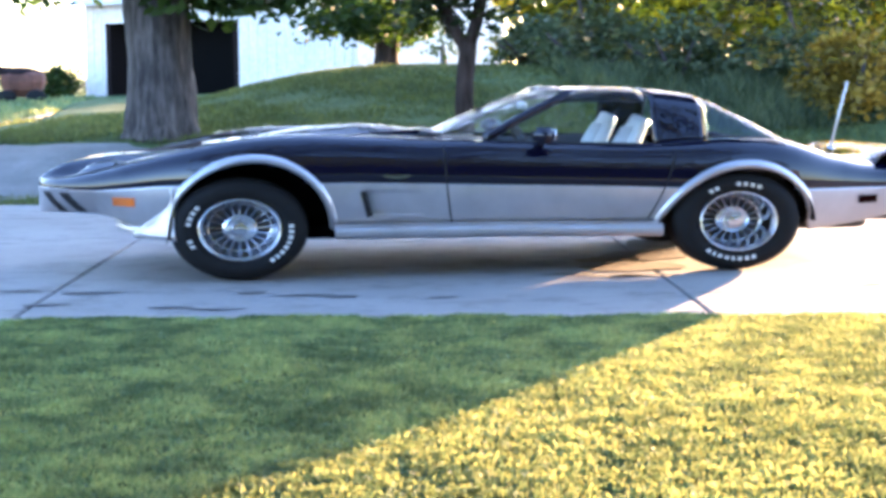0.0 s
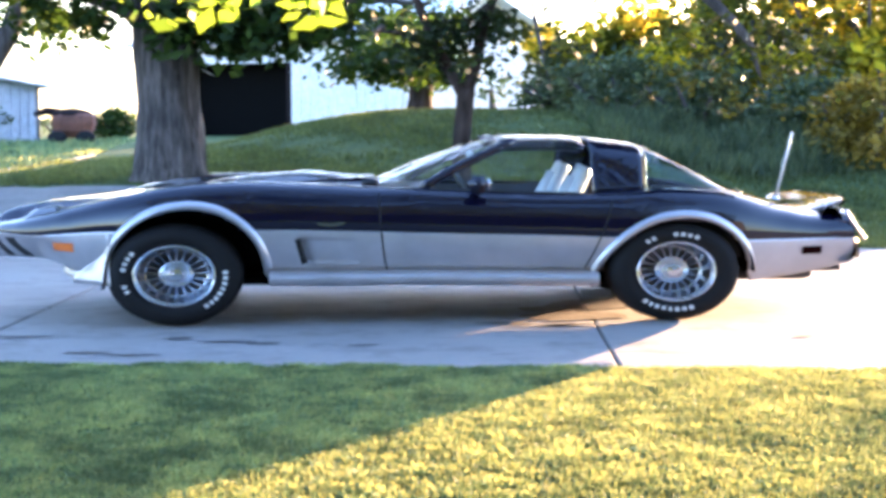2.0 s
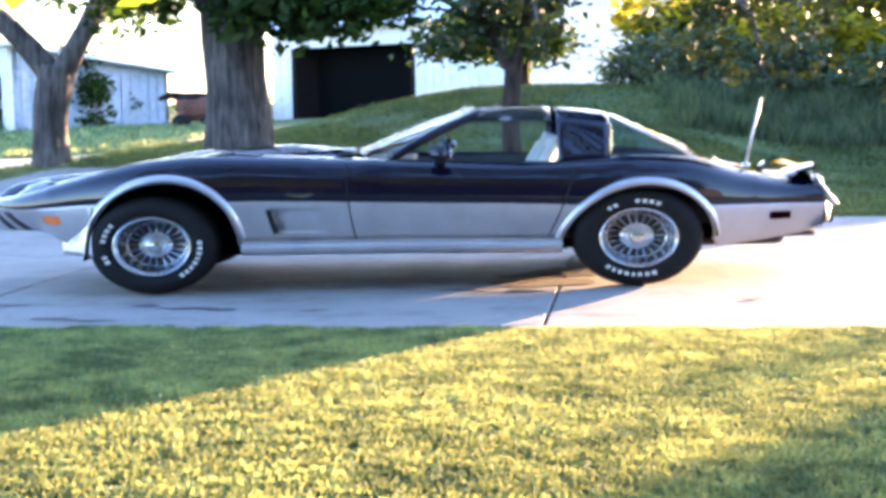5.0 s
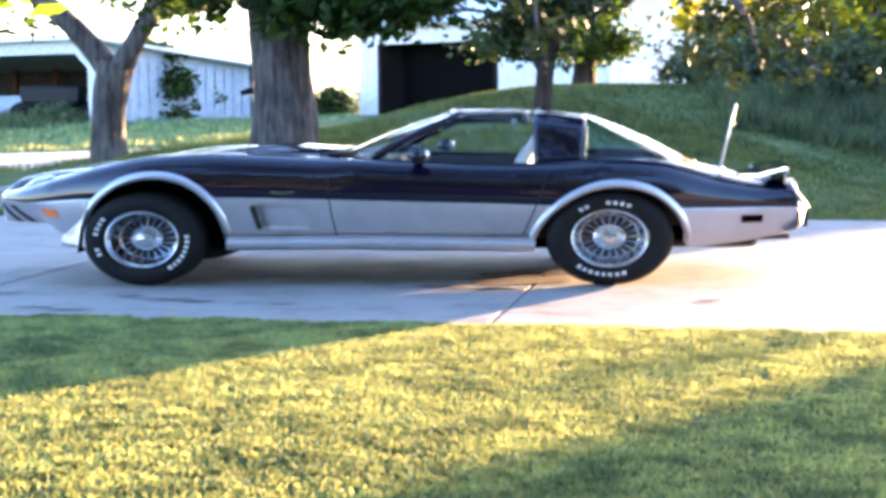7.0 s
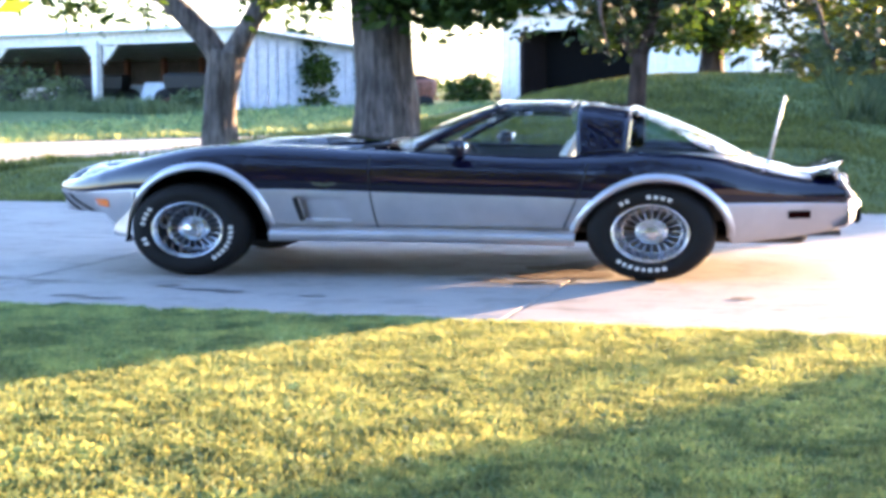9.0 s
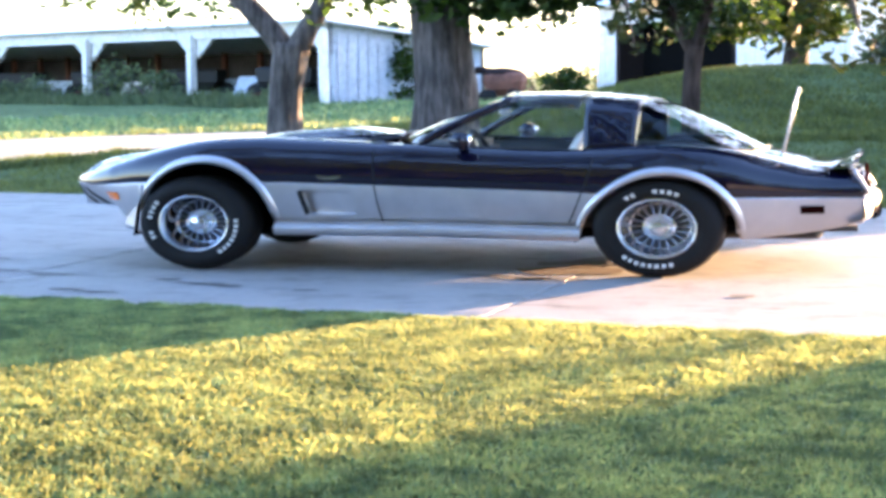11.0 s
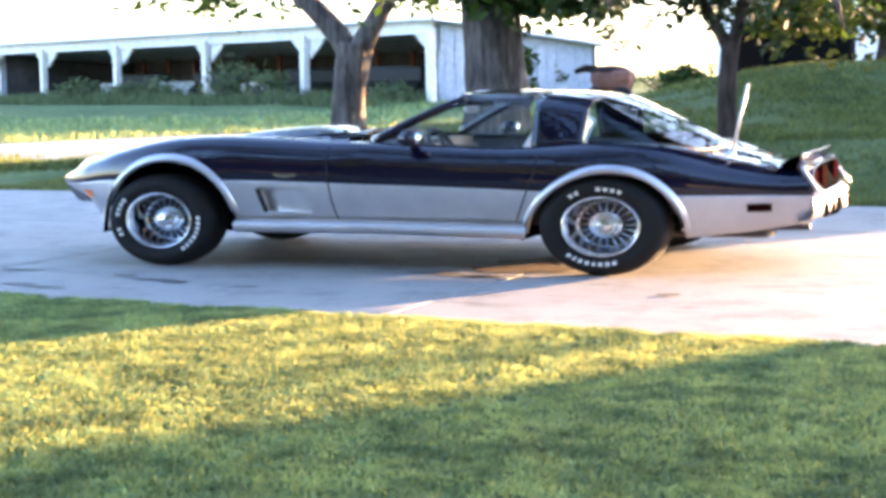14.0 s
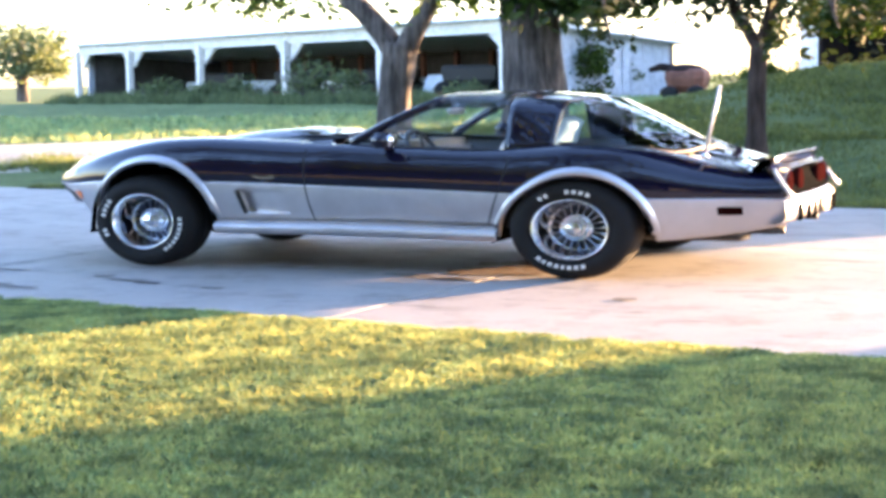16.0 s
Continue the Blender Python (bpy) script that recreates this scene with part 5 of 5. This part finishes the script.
def build_barn():
    barn = thing("barn", -1.9, 35.5, 0.4, "weathered white barn with a wide dark open doorway", "barn")
    A, B = Vector((-3.95, 37.2)), Vector((0.1, 33.75))
    d = (B - A).normalized()
    n = Vector((-d.y, d.x))
    pt = lambda s, o=0.0: tuple(A + d * s + n * o)
    L = (B - A).length
    zg = 0.3
    door0, door1 = 0.85, L
    end = L + 3.6
    part("front_wall", quad(pt(0), pt(door0), zg, 3.1), M_WHITE, barn, smooth=False)
    part("front_wall", quad(pt(door1), pt(end), zg, 3.0), M_WHITE, barn, smooth=False)
    part("door_header", quad(pt(door0), pt(door1), 2.45, 3.1), M_WHITE, barn, smooth=False)
    part("side_wall", quad(pt(0, 0.12), pt(0, 7), zg, 3.1), M_WHITE, barn, smooth=False)
    part("side_wall", quad(pt(end, 7), pt(end, 0.12), zg, 3.0), M_WHITE, barn, smooth=False)
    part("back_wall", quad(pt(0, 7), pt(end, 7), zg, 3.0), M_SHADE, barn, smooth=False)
    bm = bmesh.new()
    rows = []
    for o, z in ((-0.4, 3.0), (3.5, 4.3), (7.4, 3.0)):
        rows.append([(*pt(-0.4, o), z), (*pt(end + 0.4, o), z)])
    add_grid(bm, rows)
    part("roof", bm, M_ROOF, barn, "pale metal roof", smooth=False, solid=0.08)
    for s0 in (0.0, end):
        bm = bmesh.new()
        tri = [Vector((*pt(s0, 0.0), 3.0)), Vector((*pt(s0, 7.0), 3.0)), Vector((*pt(s0, 3.5), 4.22))]
        v = [bm.verts.new(p) for p in tri]
        w = [bm.verts.new(p + Vector((d.x, d.y, 0)) * (0.1 if s0 == 0 else -0.1)) for p in tri]
        bm.faces.new(v)
        bm.faces.new(w[::-1])
        for i in range(3):
            bm.faces.new((v[i], w[i], w[(i + 1) % 3], v[(i + 1) % 3]))
        part("gable", bm, M_WHITE, barn, smooth=False)
    # dark sheets close behind the doorway stand in for the shade inside
    part("shade_screen", quad(pt(0.2, 0.9), pt(end - 0.15, 0.9), zg, 3.0), M_WELL, barn, "inner boards with the interior's shade put into their colour", smooth=False)
    part("shade_screen", quad(pt(0.9, 0.14), pt(0.9, 0.9), zg, 3.0), M_SHADE, barn, smooth=False)
    part("shade_screen", quad(pt(door1 + 0.2, 0.9), pt(door1 + 0.2, 0.14), zg, 3.0), M_SHADE, barn, smooth=False)
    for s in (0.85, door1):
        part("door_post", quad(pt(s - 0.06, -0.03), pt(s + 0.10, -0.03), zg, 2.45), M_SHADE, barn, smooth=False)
    k = 0
    while k * 0.3 < end:
        s = k * 0.3
        k += 1
        if s < door0 - 0.05 or s > door1 + 0.05:
            part("batten", quad(pt(s, -0.025), pt(s + 0.04, -0.025), zg, 2.95, thick=0.025), M_WHITE, barn, smooth=False)


def build_shed():
    shed = thing("machine_shed", -16, 31, 0.3, "long open-fronted pale metal machine shed with braced posts", "shed")
    C, E = Vector((-8.22, 26.06)), Vector((-27.2, 36.6))
    d = (E - C).normalized()
    n = Vector((d.y, -d.x))
    if n.y < 0:
        n = -n
    pt = lambda s, o=0.0: tuple(C + d * s + n * o)
    L = (E - C).length
    zg, ze = 0.2, 2.12
    posts = [0.0, 4.73, 9.1, 13.7, 18.1, L]
    depth = 5.2
    for i, s in enumerate(posts):
        part("post", quad(pt(s - 0.085, -0.02), pt(s + 0.085, -0.02), zg, ze, thick=0.17), M_WHITE, shed, "white painted post", smooth=False)
    for a, b in zip(posts, posts[1:]):
        part("header", quad(pt(a, 0.03), pt(b, 0.03), ze - 0.10, ze + 0.22, thick=0.12), M_WHITE, shed, smooth=False)
        for q, sg in ((a + 0.1, 1), (b - 0.1, -1)):
            bm = bmesh.new()
            tri = [(*pt(q, 0.0), ze - 0.10), (*pt(q + sg * 0.60, 0.0), ze - 0.10), (*pt(q, 0.0), ze - 0.56)]
            v = [bm.verts.new(p) for p in tri]
            w = [bm.verts.new(Vector(p) + Vector((n.x, n.y, 0)) * 0.1) for p in tri]
            bm.faces.new(v)
            bm.faces.new(w[::-1])
            for i in range(3):
                bm.faces.new((v[i], w[i], w[(i + 1) % 3], v[(i + 1) % 3]))
            part("brace", bm, M_WHITE, shed, smooth=False)
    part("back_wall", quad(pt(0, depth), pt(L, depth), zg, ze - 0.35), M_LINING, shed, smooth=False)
    k = 0.3
    while k < L - 1.6:
        # pale panels added to make the lower half of the bays lighter
        part("lightening_panel", quad(pt(k, depth - 0.06), pt(k + 1.25, depth - 0.06), zg + 0.12, 1.15, thick=0.03), M_WHITE, shed, "pale panel added low on the back wall to lighten the interior", smooth=False)
        part("inner_post", quad(pt(k + 1.32, depth - 0.4), pt(k + 1.46, depth - 0.4), zg, ze - 0.3, thick=0.12), M_RUST, shed, smooth=False)
        k += 1.55
    part("end_wall", quad(pt(0, 0.2), pt(0, depth), zg, ze + 0.2, zg, ze - 0.35), M_TIN, shed, "pale blue-grey sheet end wall", smooth=False)
    # inner sheets over the pale end walls, coloured for the interior's shade
    part("shade_lining", quad(pt(L - 0.3, 0.3), pt(L - 0.3, depth - 0.2), zg, ze - 0.1, zg, ze - 0.45, thick=-0.05), M_LINING, shed, "inner boards with the interior's shade put into their colour", smooth=False)
    part("shade_lining", quad(pt(0.2, 0.3), pt(0.2, depth - 0.2), zg, ze - 0.1, zg, ze - 0.45, thick=0.05), M_LINING, shed, smooth=False)
    part("end_wall", quad(pt(L, depth), pt(L, 0.2), zg, ze - 0.35, zg, ze + 0.2), M_TIN, shed, smooth=False)
    for k in range(15):
        o = 0.3 + k * 0.32
        part("sheet_rib", quad(tuple(Vector(pt(0, o)) - d * 0.03), tuple(Vector(pt(0, o + 0.05)) - d * 0.03), zg, ze + 0.15 - 0.083 * o, thick=0.004), M_TIN, shed, smooth=False)
    bm = bmesh.new()
    add_grid(bm, [[(*pt(-0.3, -0.35), ze + 0.26), (*pt(L + 0.3, -0.35), ze + 0.26)], [(*pt(-0.3, depth + 0.3), ze - 0.33), (*pt(L + 0.3, depth + 0.3), ze - 0.33)]])
    part("roof", bm, M_ROOF, shed, "sloping metal roof", smooth=False, solid=0.07)
    # stored things inside
    for s, o, w, h, col in ((2.0, 2.5, 1.6, 0.7, M_TIN), (7.0, 3.0, 1.8, 0.6, M_TIN), (10.6, 3.0, 1.4, 0.55, M_WHITE), (14.5, 3.0, 2.0, 0.6, M_TIN), (19.0, 3.4, 1.6, 0.6, M_TIN)):
        x, y = pt(s, o)
        zz = ground_z(x, y)
        whole("stored_crate", box((x - w / 2, y - 0.5, zz - 0.02), (x + w / 2, y + 0.5, zz + h), 0.04), col, "pale boxed implement stored in the open shed", "crate", "stored in the shed", smooth=False)


def build_implements():
    """Farm gear under the shed roof: a leaning sheet and a squat seed drill on wheels."""
    d, n = Vector((-0.8743, 0.4855)), Vector((0.4855, 0.8743))
    at = lambda s, o: Vector((-8.22, 26.06)) + d * s + n * o
    p = at(3.6, 0.6)
    z = ground_z(p.x, p.y)
    bm = box((-0.55, -0.03, 0.0), (0.55, 0.03, 0.72), 0.01)
    bmesh.ops.transform(bm, matrix=Matrix.Translation((p.x, p.y, z - 0.01)) @ Matrix.Rotation(-0.5, 4, "Z") @ Matrix.Rotation(-0.45, 4, "X"), verts=bm.verts)
    whole("leaning_sheet", bm, M_TIN, "pale metal sheet leaning in the open shed", "sheet", smooth=False)
    for s, o in ((2.35, 0.9), (7.2, 2.0), (11.6, 2.0), (16.0, 2.2)):
        p = at(s, o)
        z = ground_z(p.x, p.y)
        gear = thing("seed_drill", p.x, p.y, z, "dark farm implement with wheels under the shed roof", "implement", "gear in the shed")
        hop = bmesh.new()
        rows = [[(p.x + sx * w, p.y + sy * w * 0.5, z + h) for sx, sy in ((-1, -1), (1, -1), (1, 1), (-1, 1))] for w, h in ((0.42, 0.30), (0.66, 0.52), (0.70, 0.80), (0.62, 0.86))]
        vs = add_grid(hop, rows, True)
        hop.faces.new(vs[-1])
        hop.faces.new(vs[0][::-1])
        part("hopper", hop, M_DARK, gear, smooth=False)
        for sx in (-0.72, 0.72):
            part("gear_wheel", lathe([(0.0, p.y - 0.05), (0.30, p.y - 0.05), (0.34, p.y - 0.02), (0.34, p.y + 0.05), (0.30, p.y + 0.08), (0.0, p.y + 0.08)], 18, p.x + sx, z + 0.255), M_RUBBER, gear)
        part("drawbar", tube([(p.x - 0.4, p.y - 0.2, z + 0.32), (p.x - 0.9, p.y - 0.7, z + 0.12), (p.x - 1.0, p.y - 0.8, z + 0.0)], 0.04, 6), M_RUST, gear)


def build_far():
    make_tree("field_tree", -34.5, 43.0, [(0, 0, 0.3, 0.25), (0, 0, 1.5, 0.2), (0, 0, 2.8, 0.1)], [], [((0, 0, 2.45), (2.1, 1.7, 1.0), 130), ((0.6, 0, 1.7), (1.3, 1.2, 0.5), 40)],
              "round pale green tree far out in the field", leaf=0.12, per=20, seed=51, spread=0.5, mat=M_WEED)
    for i, (x, y, w, h) in enumerate(((-2.6, 41.0, 2.2, 0.6), (-5.2, 44.0, 2.6, 0.75), (-0.4, 47.0, 2.4, 0.6), (-7.4, 46, 2.6, 0.6))):
        bush("field_shrub", x, y, w, 1.2, h, "small sunlit shrub at the field edge", 80 + i, 0.07, 30, 18)
    bush("barn_shrub", -4.75, 36.2, 1.3, 1.0, 0.6, "dark green shrub against the barn corner", 89, 0.08, 60, 24)
    bush("wall_creeper", -7.35, 28.2, 1.7, 0.8, 1.75, "dark green creeper growing against the shed end", 90, 0.075, 110, 30)
    bush("wall_creeper", -7.0, 29.6, 1.5, 0.8, 1.1, "low green weeds against the shed end", 91, 0.07, 60, 24, M_WEED)
    for i, (s, w, h) in enumerate(((6.7, 2.6, 0.95), (5.3, 1.4, 0.6), (0.7, 1.1, 0.3), (10.6, 1.8, 0.5), (12.2, 1.2, 0.4), (15.0, 1.8, 0.5))):
        bush("shed_bush", -8.2 - 0.8743 * s - 0.35, 26.06 + 0.4855 * s - 0.6, w, 0.8, h, "grey-green weedy bush in front of the shed", 95 + i, 0.06, 40, 22, M_WEED)
    # rusty tank trailer by the lane
    x, y = -4.4, 27.1
    z = ground_z(x, y)
    cart = thing("rusty_wagon", x, y, z, "rust-red steel wagon box standing in weeds", "wagon")
    bm = bmesh.new()
    rows = [[(x + sx * w, y + sy * w * 1.1, z + h) for sx, sy in ((-1, -0.6), (-0.6, -1), (0.6, -1), (1, -0.6), (1, 0.6), (0.6, 1), (-0.6, 1), (-1, 0.6))] for w, h in ((0.26, 0.14), (0.40, 0.30), (0.44, 0.46), (0.43, 0.60), (0.36, 0.67))]
    vs = add_grid(bm, rows, True)
    bm.faces.new(vs[-1])
    bm.faces.new(vs[0][::-1])
    part("hopper", bm, M_RUST, cart, "rust-red tapered hopper", smooth=False)
    bm = bmesh.new()
    rows = [[(x - 0.06 + w * math.cos(a), y + w * math.sin(a), z + h) for a in [2 * math.pi * k / 14 for k in range(14)]] for w, h in ((0.47, 0.62), (0.46, 0.66), (0.36, 0.72), (0.18, 0.765), (0.02, 0.78))]
    add_grid(bm, rows, True)
    part("wagon_cover", bm, M_SHADE, cart, "dark sagging cover")
    part("spout", tube([(x - 0.25, y - 0.1, z + 0.66), (x - 0.58, y - 0.15, z + 0.72), (x - 0.82, y - 0.2, z + 0.64)], [0.11, 0.085, 0.05], 10), M_SHADE, cart, "dark unloading spout")
    for sx in (-0.30, 0.30):
        part("wagon_wheel", lathe([(0.0, y - 0.52), (0.16, y - 0.52), (0.20, y - 0.50), (0.20, y - 0.42), (0.16, y - 0.40), (0.0, y - 0.40)], 18, x + sx, z + 0.15), M_RUBBER, cart)
        part("axle_leg", box((x + sx - 0.03, y - 0.42, z + 0.10), (x + sx + 0.03, y + 0.42, z + 0.34), 0.006), M_RUST, cart, smooth=False)


def blades(n, sampler, h, w, rng, lean=0.5):
    """Single curved blades: a base, a bent middle and a tip."""
    p = sampler(n)
    n = len(p)
    a = rng.random(n) * 2 * math.pi
    patch = 0.75 + 0.35 * np.sin(p[:, 0] * 3.1 + 1.3 * np.sin(p[:, 1] * 2.3)) * np.sin(p[:, 1] * 4.3 + np.sin(p[:, 0] * 1.9))
    hh = h * (0.5 + rng.random(n)) * patch
    l = lean * hh * rng.random(n)
    la = rng.random(n) * 2 * math.pi
    side = np.stack([np.cos(a), np.sin(a), 0 * a], 1) * (w * (0.7 + 0.6 * rng.random(n)))[:, None]
    tip = p + np.stack([l * np.cos(la), l * np.sin(la), hh], 1)
    v = np.stack([p - side, p + side, tip], 1).reshape(-1, 3)
    return v.tolist(), [], np.arange(n * 3).reshape(-1, 3).tolist()


def build_grass():
    rng = np.random.default_rng(17)
    def tufted(m, per):
        # dense before the driveway, thinning out to the sides and towards the south wall
        far = rng.random(m) < 0.24
        x = np.where(far, 1.8 + 3.4 * rng.normal(size=m), rng.uniform(-2.6, 6.2, m))
        d = np.where(far, np.abs(rng.normal(size=m)) * 3.6, rng.random(m) ** 1.1 * (4.0 + 0.5 * np.sin(x * 2.3)))
        y = drive_near(x) + 0.02 - d + 0.03 * np.sin(x * 9) + 0.02 * np.sin(x * 23)
        clump = np.sin(x * 23 + 3 * np.sin(y * 7.0)) * np.sin(y * 27 + 3 * np.sin(x * 6.1)) + 0.6 * np.sin(x * 51 + 2 * np.sin(y * 13)) * np.sin(y * 47 + 2 * np.sin(x * 17))
        tall = (0.86 + 0.20 * rng.random(m) ** 2 + 0.07 * clump) * (0.95 + 0.10 * np.sin(x * 3.1 + 1.3 * np.sin(y * 2.3)) * np.sin(y * 4.3 + np.sin(x * 1.9)))
        n = m * per
        cx, cy, h = np.repeat(x, per), np.repeat(y, per), np.repeat(tall, per) * 0.024 * (0.65 + 0.4 * rng.random(n))
        a, r = rng.random(n) * 2 * math.pi, rng.random(n) ** 0.5 * 0.024
        base = np.stack([cx + r * np.cos(a), np.minimum(cy + r * np.sin(a), drive_near(cx) + 0.02), LAWN - 0.004 + 0 * cx], 1)
        b = rng.random(n) * math.pi
        side = np.stack([np.cos(b), np.sin(b), 0 * b], 1) * (0.005 + 0.004 * rng.random(n))[:, None]
        out = 0.25 * r + 0.9 * h * rng.random(n)
        tip = base + np.stack([out * np.cos(a), out * np.sin(a), h], 1)
        v = np.stack([base - side, base + side, tip], 1).reshape(-1, 3)
        return v.tolist(), [], np.arange(n * 3).reshape(-1, 3).tolist()
    whole("lawn_grass", tufted(52000, 12), M_GRASS, "short tufted lawn grass with sunlit tips", "grass", kind="stuff", smooth=False)
    def verge(n):
        x = rng.uniform(-5.2, 7, n)
        y = 4.25 - 0.13 * x - 0.03 + rng.random(n) ** 1.6 * 3.0
        free = ~on_worn(x, y)
        x, y = x[free], y[free]
        z = np.array([ground_z(a, b) for a, b in zip(x, y)])
        return np.stack([x, y, z - 0.005], 1)
    whole("verge_grass", blades(40000, verge, 0.05, 0.008, rng, 0.9), M_ROUGH, "grass along the far edge of the driveway", "grass", kind="stuff", smooth=False)
    def hill(n):
        x = rng.uniform(-2.5, 9.5, n)
        y = 6.6 + rng.random(n) ** 1.3 * 9.0
        free = ~on_worn(x, y)
        x, y = x[free], y[free]
        z = np.array([ground_z(a, b) for a, b in zip(x, y)])
        return np.stack([x, y, z - 0.005], 1)
    whole("mound_grass", blades(90000, hill, 0.06, 0.014, rng, 1.2), M_ROUGH, "rough unmown grass on the mound", "grass", kind="stuff", smooth=False)
    def field(n):
        x = rng.uniform(-24, -3.2, n)
        y = np.array([curve(a, LANE_X, LANE_FAR) for a in x]) + 0.1 + rng.random(n) ** 1.3 * 11
        z = np.array([ground_z(a, b) for a, b in zip(x, y)])
        return np.stack([x, y, z - 0.005], 1)
    whole("field_grass", blades(40000, field, 0.12, 0.03, rng, 1.2), M_GRASS, "light green grass between the lane and the shed", "grass", kind="stuff", smooth=False)
    def edge(n):
        m = n // 40
        cx = -3.3 - 9.5 * rng.random(m) ** 1.2
        cy = np.array([curve(a, LANE_X, LANE_NEAR) for a in cx]) + rng.normal(size=m) * 0.22
        x = np.repeat(cx, 40) + rng.normal(size=m * 40) * 0.14
        y = np.repeat(cy, 40) + rng.normal(size=m * 40) * 0.14
        z = np.array([ground_z(a, b) for a, b in zip(x, y)])
        return np.stack([x, y, z - 0.005], 1)
    whole("lane_edge_grass", blades(14000, edge, 0.10, 0.014, rng, 1.0), M_ROUGH, "ragged tufts along the edge of the gravel lane", "grass", kind="stuff", smooth=False)
    def weeds(n):
        s = rng.random(n) * 21
        o = -rng.random(n) * 1.6 - 0.1
        dx, dy = -0.8743, 0.4855
        nx, ny = 0.4855, 0.8743
        x = -8.2 + dx * s + nx * o
        y = 26.06 + dy * s + ny * o
        z = np.array([ground_z(a, b) for a, b in zip(x, y)])
        return np.stack([x, y, z - 0.01], 1)
    whole("shed_weeds", blades(16000, weeds, 0.30, 0.022, rng, 0.8), M_WEED, "tall pale weeds along the open shed", "weeds", kind="stuff", smooth=False)
    def tall(n):
        x = rng.uniform(3.9, 13, n)
        y = 8.2 + rng.random(n) * 3.6 + 0.1 * x
        z = np.array([ground_z(a, b) for a, b in zip(x, y)])
        return np.stack([x, y, z - 0.01], 1)
    whole("tall_grass", blades(26000, tall, 0.26, 0.02, rng, 1.0), M_WEED, "tall grey-green grass in front of the thicket", "grass", kind="stuff", smooth=False)


build_ground()
build_lane()
build_drive()
build_car()
build_trees()
build_thicket()
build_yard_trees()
build_backdrop()
build_barn()
build_shed()
build_implements()
build_far()
build_grass()
